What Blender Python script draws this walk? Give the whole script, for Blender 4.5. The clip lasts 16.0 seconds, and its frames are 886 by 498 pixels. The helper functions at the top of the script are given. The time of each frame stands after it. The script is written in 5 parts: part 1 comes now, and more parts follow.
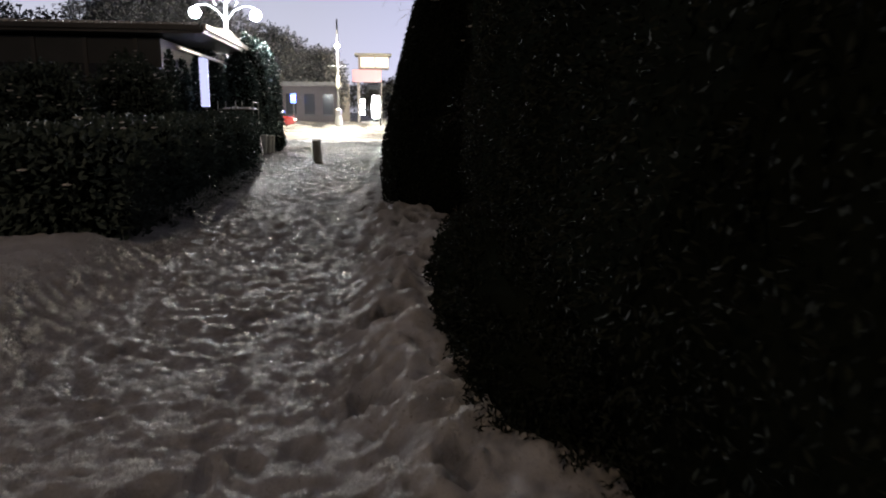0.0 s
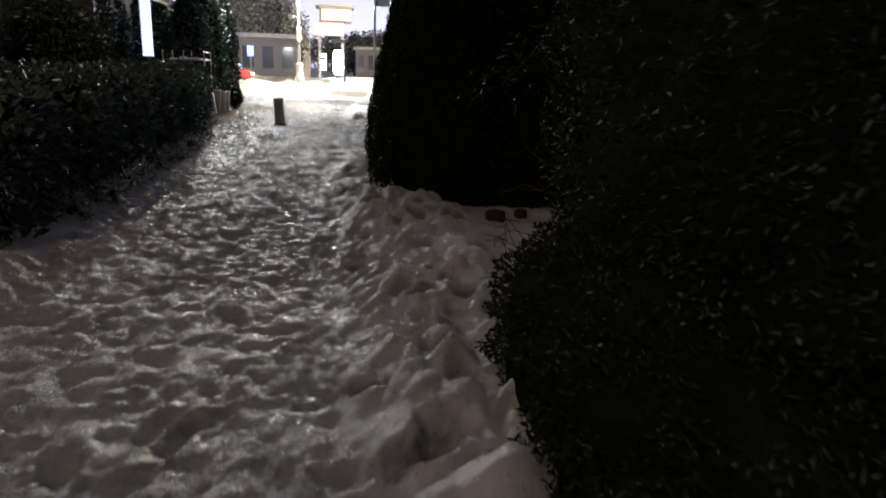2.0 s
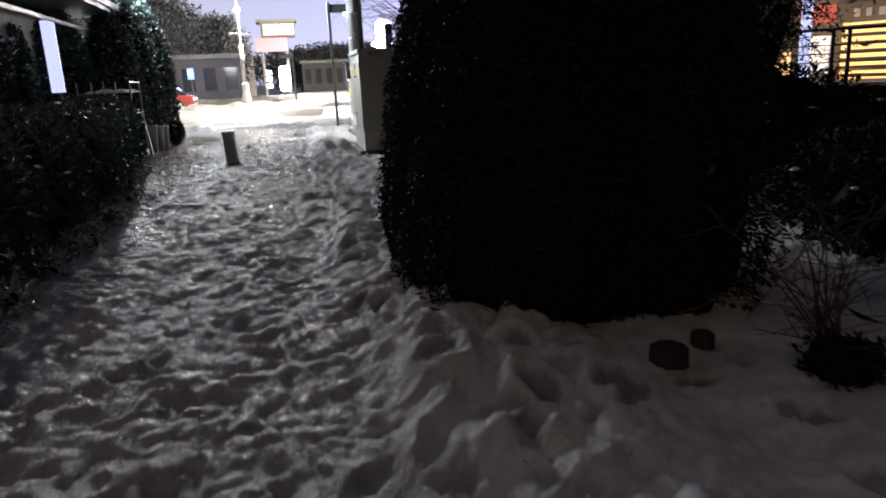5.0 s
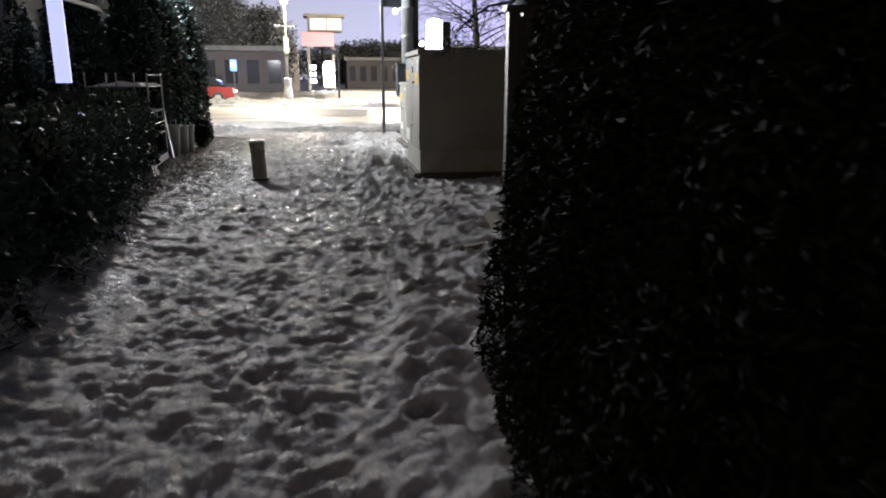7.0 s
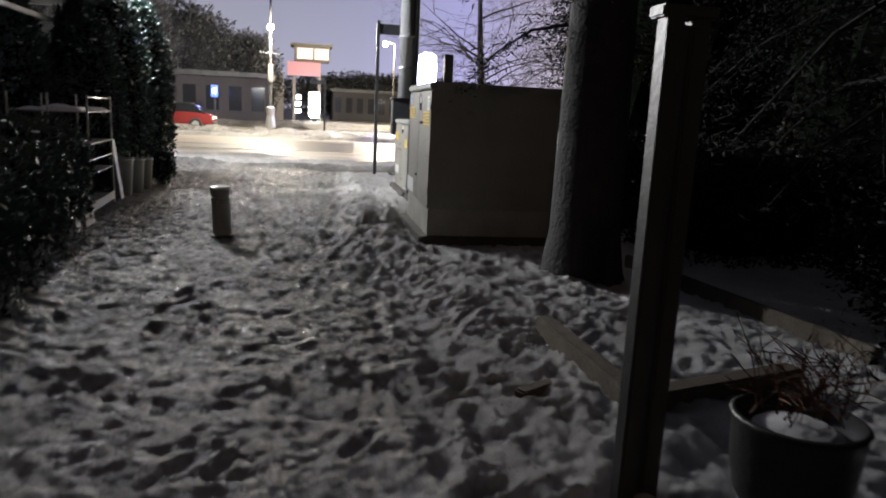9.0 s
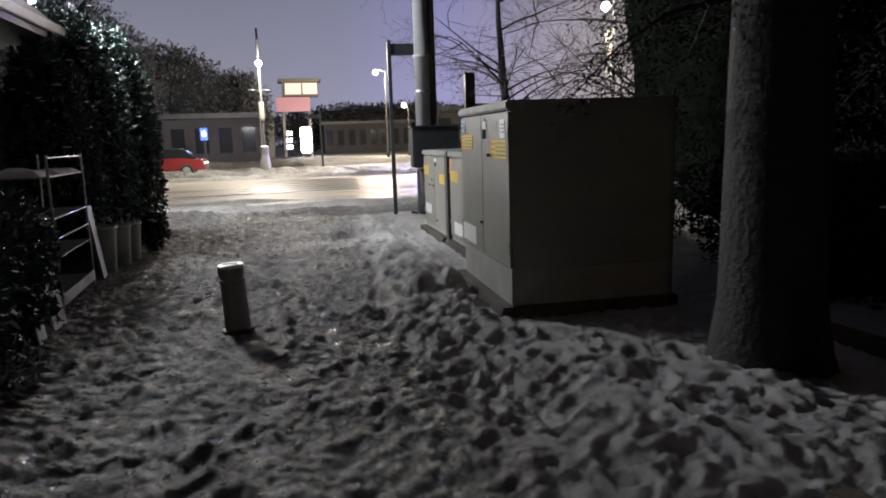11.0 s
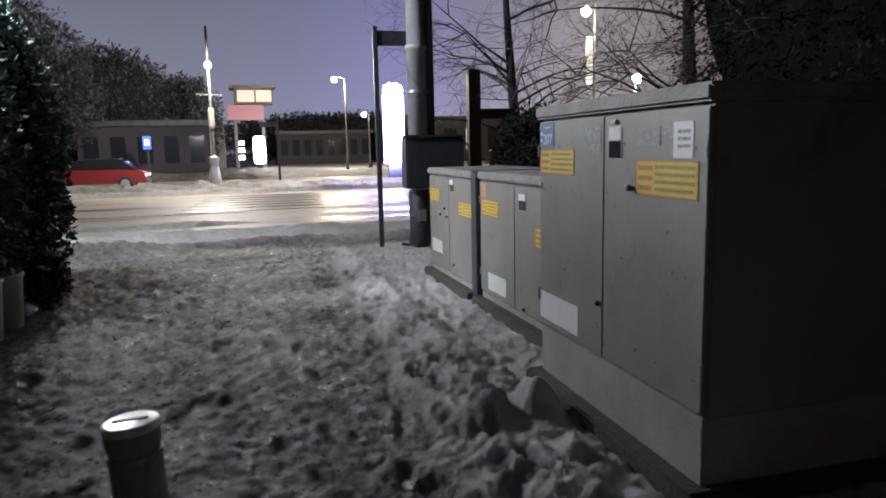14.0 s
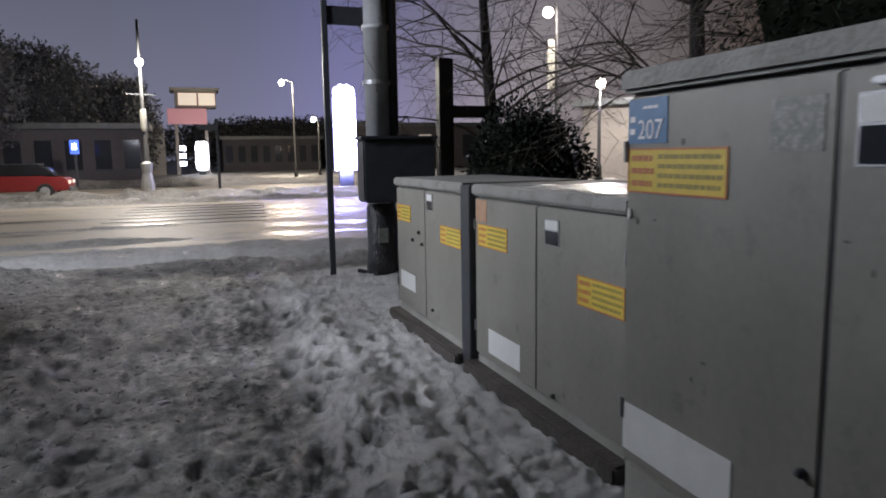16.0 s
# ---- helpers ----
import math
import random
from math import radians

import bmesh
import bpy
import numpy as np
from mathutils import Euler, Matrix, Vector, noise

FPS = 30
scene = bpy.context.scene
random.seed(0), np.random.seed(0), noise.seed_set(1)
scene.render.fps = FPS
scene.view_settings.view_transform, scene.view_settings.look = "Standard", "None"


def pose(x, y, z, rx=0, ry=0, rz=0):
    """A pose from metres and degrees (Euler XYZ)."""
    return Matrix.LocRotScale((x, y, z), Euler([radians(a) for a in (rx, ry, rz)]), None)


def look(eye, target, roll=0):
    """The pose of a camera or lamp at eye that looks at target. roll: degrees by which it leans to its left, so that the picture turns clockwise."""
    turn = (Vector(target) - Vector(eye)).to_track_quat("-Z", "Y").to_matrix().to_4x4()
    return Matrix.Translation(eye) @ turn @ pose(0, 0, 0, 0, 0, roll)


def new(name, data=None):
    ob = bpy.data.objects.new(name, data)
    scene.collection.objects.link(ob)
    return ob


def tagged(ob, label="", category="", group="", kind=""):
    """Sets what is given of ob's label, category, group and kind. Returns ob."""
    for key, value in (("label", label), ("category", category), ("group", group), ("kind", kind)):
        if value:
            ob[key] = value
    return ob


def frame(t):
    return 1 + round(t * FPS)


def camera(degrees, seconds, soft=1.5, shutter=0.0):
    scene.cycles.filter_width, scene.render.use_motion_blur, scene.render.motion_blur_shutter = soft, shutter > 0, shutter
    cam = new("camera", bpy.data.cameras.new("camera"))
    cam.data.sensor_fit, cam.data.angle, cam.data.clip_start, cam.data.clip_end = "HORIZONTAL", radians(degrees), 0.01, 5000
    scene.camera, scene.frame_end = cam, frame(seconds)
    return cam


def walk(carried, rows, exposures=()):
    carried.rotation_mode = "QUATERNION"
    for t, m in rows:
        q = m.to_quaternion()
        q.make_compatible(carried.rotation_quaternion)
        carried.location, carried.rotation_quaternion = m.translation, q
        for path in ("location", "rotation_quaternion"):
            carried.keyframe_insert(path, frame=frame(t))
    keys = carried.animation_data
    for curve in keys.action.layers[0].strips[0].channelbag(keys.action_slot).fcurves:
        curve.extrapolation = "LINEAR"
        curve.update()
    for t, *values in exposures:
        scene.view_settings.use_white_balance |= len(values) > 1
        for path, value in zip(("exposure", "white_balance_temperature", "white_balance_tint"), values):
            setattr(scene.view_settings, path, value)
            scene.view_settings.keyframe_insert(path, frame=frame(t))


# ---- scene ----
cam = camera(65.0, 16.0, 1.8, 0.4)
PATH = [
    (0, (-0.134, 0.942, 1.227), (0.081, 2.892, 0.839), 0.4),
    (0.5, (-0.186, 1.442, 1.209), (0.064, 3.388, 0.823), -1.4),
    (1, (-0.211, 1.968, 1.194), (0.138, 3.901, 0.818), 1.8),
    (1.5, (-0.284, 2.449, 1.181), (0.023, 4.375, 0.738), 1.3),
    (2, (-0.346, 2.825, 1.200), (-0.018, 4.734, 0.702), 1.8),
    (2.5, (-0.391, 3.284, 1.237), (-0.065, 5.194, 0.743), 2.7),
    (3, (-0.487, 3.768, 1.206), (-0.184, 5.677, 0.692), 0.0),
    (3.5, (-0.447, 4.251, 1.209), (-0.079, 6.148, 0.693), 0.8),
    (4, (-0.560, 4.730, 1.234), (-0.214, 6.634, 0.730), 0.7),
    (4.5, (-0.564, 5.144, 1.240), (-0.151, 7.032, 0.726), 0.0),
    (5, (-0.550, 5.650, 1.287), (-0.115, 7.541, 0.801), -2.8),
    (7.5, (-0.477, 8.396, 1.392), (-0.172, 10.315, 0.919), 1.6),
    (8, (-0.447, 8.913, 1.358), (-0.156, 10.848, 0.94), 3.0),
    (8.5, (-0.422, 9.456, 1.428), (-0.132, 11.389, 1.006), 2.8),
    (9, (-0.486, 9.988, 1.435), (-0.076, 11.908, 1.053), 2.8),
    (9.5, (-0.528, 10.584, 1.468), (-0.093, 12.51, 1.148), -0.4),
    (10, (-0.638, 11.085, 1.474), (-0.215, 13.014, 1.159), -1.6),
    (12.5, (-0.868, 13.637, 1.508), (-0.44, 15.564, 1.185), -2.3),
    (13, (-0.845, 14.094, 1.506), (-0.356, 16.005, 1.178), -1.7),
    (13.5, (-0.881, 14.604, 1.516), (-0.367, 16.512, 1.205), -1.3),
    (14, (-0.86, 15.082, 1.531), (-0.312, 16.984, 1.242), -1.3),
    (14.5, (-0.77, 15.69, 1.529), (-0.219, 17.596, 1.274), -0.1),
    (15, (-0.683, 16.133, 1.509), (-0.11, 18.035, 1.27), -0.5),
    (15.5, (-0.519, 16.599, 1.496), (0.163, 18.464, 1.261), -0.5),
    (16, (-0.474, 17.079, 1.496), (0.209, 18.939, 1.226), -0.9),
]
walk(cam, [(t, look(eye, target, roll)) for t, eye, target, roll in PATH],
     ((0, 2.25, 5950, 10), (2.5, 2.75, 5950, 10), (4, 2.5, 5850, 12), (5.2, 2.25, 5600, 12), (7.5, 2.0, 5850, 12), (9, 1.48, 5900, 13), (10, 1.08, 5850, 13), (12.5, 0.92, 5800, 15), (14.5, 0.45, 5550, 16), (15, 0.12, 5550, 16), (16, 0.30, 5550, 17)))
SKY_STRENGTH, LANTERN_W, BACK_W = 1.3, 640.0, 150.0

# ---- world and large lights ----
world = bpy.data.worlds.new("night_sky")
scene.world = world
world.use_nodes = True
wn, wl = world.node_tree.nodes, world.node_tree.links
wn.clear()
w_out, w_bg = wn.new("ShaderNodeOutputWorld"), wn.new("ShaderNodeBackground")
w_co, w_sep = wn.new("ShaderNodeTexCoord"), wn.new("ShaderNodeSeparateXYZ")
w_up, w_side, w_mix = wn.new("ShaderNodeValToRGB"), wn.new("ShaderNodeValToRGB"), wn.new("ShaderNodeMix")
w_add, w_half, w_back, w_mix2 = wn.new("ShaderNodeMath"), wn.new("ShaderNodeMath"), wn.new("ShaderNodeValToRGB"), wn.new("ShaderNodeMix")
wl.new(w_co.outputs["Generated"], w_sep.inputs[0])
wl.new(w_sep.outputs["Z"], w_up.inputs[0])
w_up.color_ramp.elements[0].position, w_up.color_ramp.elements[0].color = 0.0, (1.0, 0.96, 0.95, 1)
w_up.color_ramp.elements[1].position, w_up.color_ramp.elements[1].color = 0.62, (0.14, 0.14, 0.15, 1)
e = w_up.color_ramp.elements.new(0.20)
e.color = (0.62, 0.62, 0.64, 1)
w_add.operation, w_half.operation = "ADD", "MULTIPLY"
w_add.inputs[1].default_value, w_half.inputs[1].default_value = 1.0, 0.5
wl.new(w_sep.outputs["X"], w_add.inputs[0])
wl.new(w_add.outputs[0], w_half.inputs[0])
wl.new(w_half.outputs[0], w_side.inputs[0])
cr = w_side.color_ramp
cr.elements[0].position, cr.elements[0].color = 0.30, (0.130, 0.128, 0.135, 1)
cr.elements[1].position, cr.elements[1].color = 0.85, (0.065, 0.045, 0.028, 1)
for pos, c in ((0.46, (0.130, 0.127, 0.136)), (0.54, (0.136, 0.133, 0.156)), (0.61, (0.160, 0.150, 0.222)), (0.67, (0.185, 0.162, 0.175)), (0.73, (0.235, 0.200, 0.165)), (0.80, (0.130, 0.108, 0.085))):
    e = cr.elements.new(pos)
    e.color = (*c, 1)
w_mix.data_type, w_mix.blend_type = "RGBA", "MULTIPLY"
w_mix.inputs[0].default_value = 1.0
wl.new(w_up.outputs[0], w_mix.inputs[6])
wl.new(w_side.outputs[0], w_mix.inputs[7])
w_back.color_ramp.elements[0].position, w_back.color_ramp.elements[0].color = 0.0, (0.07, 0.062, 0.055, 1)
w_back.color_ramp.elements[1].position, w_back.color_ramp.elements[1].color = 0.6, (1.0, 1.0, 1.05, 1)
wl.new(w_sep.outputs["Y"], w_back.inputs[0])
w_mix2.data_type, w_mix2.blend_type = "RGBA", "MULTIPLY"
w_mix2.inputs[0].default_value = 1.0
wl.new(w_mix.outputs[2], w_mix2.inputs[6])
wl.new(w_back.outputs[0], w_mix2.inputs[7])
wl.new(w_mix2.outputs[2], w_bg.inputs[0])
w_bg.inputs[1].default_value = SKY_STRENGTH
wl.new(w_bg.outputs[0], w_out.inputs[0])


def lamp(name, x, y, z, watts, colour, size=0.15, kind="POINT"):
    data = bpy.data.lights.new(name, kind)
    data.energy, data.color = watts, colour
    data.shadow_soft_size = size
    ob = new(name, data)
    ob.location = (x, y, z)
    return ob


lamp("lantern_light", -3.52, 24.24, 4.14, LANTERN_W, (1.0, 0.95, 0.84), 0.14)
lamp("lantern_light", -5.28, 23.86, 4.14, LANTERN_W, (1.0, 0.95, 0.84), 0.14)
lamp("road_lamp_light", -1.9, 47.4, 5.25, 2300, (1.0, 0.86, 0.62), 0.2)
lamp("road_lamp_light", 6.55, 69.4, 6.7, 3800, (1.0, 0.80, 0.50), 0.25)
lamp("road_lamp_light", 15.0, 44.2, 7.5, 1500, (1.0, 0.84, 0.62), 0.2)
lamp("road_lamp_light", 16.1, 42.4, 4.2, 900, (1.0, 0.88, 0.68), 0.2)
lamp("street_light_behind", -5.0, -3.0, 7.5, BACK_W, (1.0, 0.68, 0.42), 0.25)
screen = lamp("screen_light", 6.05, 46.6, 2.4, 700, (0.50, 0.46, 1.0), 0.5, "AREA")
screen.data.shape, screen.data.size, screen.data.size_y = "RECTANGLE", 1.0, 3.4
screen.rotation_euler = (radians(90), 0, 0)


# ---- materials ----
def rgb(c):
    return (*c, 1.0)


def node_material(name, base, rough=0.6, metal=0.0, vary=0.25, scale=4.0, bump=0.0, bump_scale=40.0, dirt=None, dirt_at=0.55, spec=0.5, per_object=0.0):
    m = bpy.data.materials.new(name)
    m.use_nodes = True
    nt = m.node_tree
    n, l = nt.nodes, nt.links
    b = n["Principled BSDF"]
    b.inputs["Roughness"].default_value, b.inputs["Metallic"].default_value = rough, metal
    b.inputs["Specular IOR Level"].default_value = spec
    co = n.new("ShaderNodeTexCoord")
    big, fine = n.new("ShaderNodeTexNoise"), n.new("ShaderNodeTexNoise")
    for t, s, d in ((big, scale, 5), (fine, scale * 11, 3)):
        t.inputs["Scale"].default_value, t.inputs["Detail"].default_value = s, d
        l.new(co.outputs["Object"], t.inputs["Vector"])
    ramp = n.new("ShaderNodeValToRGB")
    dark = tuple(v * (1 - vary) for v in base)
    light = tuple(min(1, v * (1 + vary * 0.6)) for v in base)
    ramp.color_ramp.elements[0].position, ramp.color_ramp.elements[0].color = 0.3, rgb(dark)
    ramp.color_ramp.elements[1].position, ramp.color_ramp.elements[1].color = 0.7, rgb(light)
    mixf = n.new("ShaderNodeMath")
    mixf.operation = "MULTIPLY_ADD"
    mixf.inputs[1].default_value, mixf.inputs[2].default_value = 0.35, 0.0
    add = n.new("ShaderNodeMath")
    add.operation = "MULTIPLY_ADD"
    add.inputs[1].default_value = 0.65
    l.new(fine.outputs[0], mixf.inputs[0])
    l.new(big.outputs[0], add.inputs[0])
    l.new(mixf.outputs[0], add.inputs[2])
    l.new(add.outputs[0], ramp.inputs[0])
    out = ramp.outputs[0]
    if dirt:
        dn, dr, mx = n.new("ShaderNodeTexNoise"), n.new("ShaderNodeValToRGB"), n.new("ShaderNodeMix")
        dn.inputs["Scale"].default_value, dn.inputs["Detail"].default_value, dn.inputs["Roughness"].default_value = scale * 2.3, 8, 0.7
        l.new(co.outputs["Object"], dn.inputs["Vector"])
        dr.color_ramp.elements[0].position, dr.color_ramp.elements[1].position = dirt_at, dirt_at + 0.12
        dr.color_ramp.elements[0].color, dr.color_ramp.elements[1].color = (0, 0, 0, 1), (1, 1, 1, 1)
        l.new(dn.outputs[0], dr.inputs[0])
        mx.data_type = "RGBA"
        mx.inputs[7].default_value = rgb(dirt)
        l.new(dr.outputs[0], mx.inputs[0])
        l.new(out, mx.inputs[6])
        out = mx.outputs[2]
    l.new(out, b.inputs["Base Color"])
    if bump:
        bn, bp = n.new("ShaderNodeTexNoise"), n.new("ShaderNodeBump")
        bn.inputs["Scale"].default_value, bn.inputs["Detail"].default_value = bump_scale, 6
        bp.inputs["Strength"].default_value, bp.inputs["Distance"].default_value = bump, 0.02
        l.new(co.outputs["Object"], bn.inputs["Vector"])
        l.new(bn.outputs[0], bp.inputs["Height"])
        l.new(bp.outputs[0], b.inputs["Normal"])
    return m


def glow_material(name, colour, strength):
    m = bpy.data.materials.new(name)
    m.use_nodes = True
    b = m.node_tree.nodes["Principled BSDF"]
    b.inputs["Base Color"].default_value = rgb(colour)
    b.inputs["Emission Color"].default_value = rgb(colour)
    b.inputs["Emission Strength"].default_value = strength
    return m


def leaf_material(name, a, b_col, rough=0.4):
    m = bpy.data.materials.new(name)
    m.use_nodes = True
    n, l = m.node_tree.nodes, m.node_tree.links
    b = n["Principled BSDF"]
    g, r = n.new("ShaderNodeNewGeometry"), n.new("ShaderNodeValToRGB")
    r.color_ramp.elements[0].color, r.color_ramp.elements[1].color = rgb(a), rgb(b_col)
    l.new(g.outputs["Random Per Island"], r.inputs[0])
    l.new(r.outputs[0], b.inputs["Base Color"])
    b.inputs["Roughness"].default_value = rough
    b.inputs["Specular IOR Level"].default_value = 0.12
    return m


def snow_material():
    """Trodden snow: clean on the heaps, grey and icy on the walked strip, soiled towards the road, near-black for wet
    ice and painted shrub shade.
    """
    m = bpy.data.materials.new("trodden_snow")
    m.use_nodes = True
    n, l = m.node_tree.nodes, m.node_tree.links
    b = n["Principled BSDF"]
    co = n.new("ShaderNodeTexCoord")

    def noise_at(scale, detail, rough=0.6):
        t = n.new("ShaderNodeTexNoise")
        t.inputs["Scale"].default_value, t.inputs["Detail"].default_value, t.inputs["Roughness"].default_value = scale, detail, rough
        l.new(co.outputs["Object"], t.inputs["Vector"])
        return t.outputs[0]

    def ramp(src, lo, hi, c0=(0, 0, 0), c1=(1, 1, 1)):
        r = n.new("ShaderNodeValToRGB")
        r.color_ramp.elements[0].position, r.color_ramp.elements[0].color = lo, rgb(c0)
        r.color_ramp.elements[1].position, r.color_ramp.elements[1].color = hi, rgb(c1)
        l.new(src, r.inputs[0])
        return r.outputs[0]

    def mix(fac, a, b2):
        x = n.new("ShaderNodeMix")
        x.data_type = "RGBA"
        l.new(fac, x.inputs[0])
        for s, v in ((6, a), (7, b2)):
            if isinstance(v, tuple):
                x.inputs[s].default_value = rgb(v)
            else:
                l.new(v, x.inputs[s])
        return x.outputs[2]

    wear = n.new("ShaderNodeAttribute")
    wear.attribute_name = "wear"
    clean = ramp(noise_at(2.7, 7), 0.3, 0.7, (0.52, 0.51, 0.49), (0.80, 0.80, 0.79))
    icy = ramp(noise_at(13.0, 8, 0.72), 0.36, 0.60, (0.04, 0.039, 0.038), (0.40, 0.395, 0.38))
    speck = ramp(noise_at(42.0, 4, 0.7), 0.62, 0.70)
    slush = ramp(noise_at(1.1, 5, 0.6), 0.40, 0.62, (0.38, 0.37, 0.36), (1, 1, 1))
    dull = n.new("ShaderNodeMix")
    dull.data_type, dull.blend_type = "RGBA", "MULTIPLY"
    dull.inputs[0].default_value = 0.85
    l.new(icy, dull.inputs[6])
    l.new(slush, dull.inputs[7])
    col = mix(wear.outputs["Fac"], clean, dull.outputs[2])
    col = mix(speck, col, (0.24, 0.21, 0.17))
    # Darkens wet ice, and paints in the shrubs' shade on the left.
    wet = n.new("ShaderNodeAttribute")
    wet.attribute_name = "wet"
    wet_shade = ramp(noise_at(6.0, 8, 0.7), 0.36, 0.66, (0.018, 0.017, 0.016), (0.16, 0.15, 0.14))
    col = mix(wet.outputs["Fac"], col, wet_shade)
    l.new(col, b.inputs["Base Color"])
    gloss = ramp(noise_at(14.0, 5, 0.65), 0.52, 0.62, (0.60, 0.60, 0.60), (0.10, 0.10, 0.10))
    r2 = mix(wear.outputs["Fac"], (0.75, 0.75, 0.75), gloss)
    l.new(r2, b.inputs["Roughness"])
    b.inputs["Specular IOR Level"].default_value = 0.5
    bp, bp2 = n.new("ShaderNodeBump"), n.new("ShaderNodeBump")
    bp.inputs["Strength"].default_value, bp.inputs["Distance"].default_value = 1.0, 0.10
    bp2.inputs["Strength"].default_value, bp2.inputs["Distance"].default_value = 0.9, 0.022
    l.new(noise_at(15.0, 8, 0.66), bp.inputs["Height"])
    l.new(noise_at(110.0, 4, 0.6), bp2.inputs["Height"])
    l.new(bp.outputs[0], bp2.inputs["Normal"])
    l.new(bp2.outputs[0], b.inputs["Normal"])
    return m


def road_material():
    m = bpy.data.materials.new("wet_slushy_asphalt")
    m.use_nodes = True
    n, l = m.node_tree.nodes, m.node_tree.links
    b = n["Principled BSDF"]
    co, mp = n.new("ShaderNodeTexCoord"), n.new("ShaderNodeMapping")
    mp.inputs["Scale"].default_value = (0.09, 0.62, 1.0)
    l.new(co.outputs["Object"], mp.inputs[0])
    t, f, r, a = (n.new("ShaderNodeTexNoise"), n.new("ShaderNodeTexNoise"), n.new("ShaderNodeValToRGB"), n.new("ShaderNodeMath"))
    t.inputs["Scale"].default_value, t.inputs["Detail"].default_value = 1.3, 7
    f.inputs["Scale"].default_value, f.inputs["Detail"].default_value = 3.0, 6
    l.new(mp.outputs[0], t.inputs["Vector"])
    l.new(co.outputs["Object"], f.inputs["Vector"])
    a.operation = "MULTIPLY_ADD"
    a.inputs[1].default_value = 0.25
    l.new(f.outputs[0], a.inputs[0])
    l.new(t.outputs[0], a.inputs[2])
    r.color_ramp.elements[0].position, r.color_ramp.elements[1].position = 0.48, 0.62
    r.color_ramp.elements[0].color, r.color_ramp.elements[1].color = (0, 0, 0, 1), (1, 1, 1, 1)
    l.new(a.outputs[0], r.inputs[0])
    mx, mr = n.new("ShaderNodeMix"), n.new("ShaderNodeMix")
    mx.data_type = mr.data_type = "RGBA"
    mx.inputs[6].default_value, mx.inputs[7].default_value = (0.045, 0.042, 0.040, 1), (0.42, 0.38, 0.31, 1)
    mr.inputs[6].default_value, mr.inputs[7].default_value = (0.34, 0.34, 0.34, 1), (0.62, 0.62, 0.62, 1)
    for q in (mx, mr):
        l.new(r.outputs[0], q.inputs[0])
    l.new(mx.outputs[2], b.inputs["Base Color"])
    l.new(mr.outputs[2], b.inputs["Roughness"])
    bp = n.new("ShaderNodeBump")
    bp.inputs["Strength"].default_value, bp.inputs["Distance"].default_value = 0.6, 0.03
    l.new(f.outputs[0], bp.inputs["Height"])
    l.new(bp.outputs[0], b.inputs["Normal"])
    return m


SNOW = snow_material()
ROAD = road_material()
CLEAN_SNOW = node_material("settled_snow", (0.74, 0.74, 0.75), 0.7, vary=0.12, scale=5, bump=0.6, bump_scale=20)
CAB = node_material("grey_cabinet_plastic", (0.205, 0.200, 0.174), 0.5, vary=0.18, scale=2.6, bump=0.12, bump_scale=300, dirt=(0.135, 0.130, 0.115), dirt_at=0.58)
CAB_CAP = node_material("weathered_cabinet_cap", (0.21, 0.21, 0.195), 0.65, vary=0.25, scale=5, bump=0.3, bump_scale=60, dirt=(0.12, 0.12, 0.10), dirt_at=0.55)
PLINTH = node_material("stained_plinth", (0.27, 0.265, 0.24), 0.7, vary=0.25, scale=4, bump=0.3, bump_scale=80, dirt=(0.15, 0.14, 0.12), dirt_at=0.66)
CONCRETE = node_material("dark_wet_concrete", (0.14, 0.135, 0.125), 0.7, vary=0.35, scale=6, bump=0.6, bump_scale=50)
WET_BASE = node_material("dark_wet_base", (0.055, 0.048, 0.042), 0.6, vary=0.5, scale=8, bump=0.7, bump_scale=40)
DARK_PLASTIC = node_material("black_seal", (0.03, 0.03, 0.032), 0.5, vary=0.2)
YELLOW = node_material("faded_yellow_label", (0.62, 0.47, 0.06), 0.45, vary=0.16, scale=14, dirt=(0.42, 0.33, 0.10), dirt_at=0.60)
RED_PRINT = node_material("red_print", (0.46, 0.17, 0.06), 0.5, vary=0.2)
DARK_PRINT = node_material("dark_print", (0.30, 0.25, 0.06), 0.5, vary=0.2)
BLUE_PLATE = node_material("blue_number_plate", (0.10, 0.20, 0.36), 0.4, vary=0.2, scale=12)
WHITE_PRINT = node_material("white_print", (0.72, 0.73, 0.74), 0.5, vary=0.08)
ICE = node_material("wet_ice_film", (0.42, 0.43, 0.44), 0.16, vary=0.4, scale=6, bump=0.9, bump_scale=14)
SCUFF = node_material("dark_scuff", (0.10, 0.095, 0.08), 0.7, vary=0.4, scale=30)
ORANGE_RESIDUE = node_material("orange_label_remains", (0.42, 0.24, 0.13), 0.6, vary=0.4, scale=25, dirt=(0.26, 0.25, 0.22), dirt_at=0.5)
PAPER = node_material("pale_paper_label", (0.62, 0.63, 0.62), 0.5, vary=0.10, scale=10)
LEFTOVER = node_material("label_residue", (0.20, 0.21, 0.19), 0.6, vary=0.5, scale=25, dirt=(0.33, 0.33, 0.31), dirt_at=0.5)
STEEL = node_material("dull_galvanised_steel", (0.34, 0.35, 0.36), 0.42, 0.6, vary=0.2, scale=3, bump=0.1, bump_scale=90)
PALE_POLE = node_material("pale_painted_pole", (0.42, 0.43, 0.44), 0.4, 0.1, vary=0.2, scale=2, bump=0.15, bump_scale=60)
DARK_METAL = node_material("dark_painted_metal", (0.055, 0.06, 0.07), 0.45, 0.3, vary=0.3, scale=6, bump=0.1)
# Grey pole coloured darker to offset the strong light of its own lamp.
LAMP_POLE = node_material("darkened_lamp_pole", (0.035, 0.035, 0.036), 0.7, 0.0, vary=0.3, scale=5)
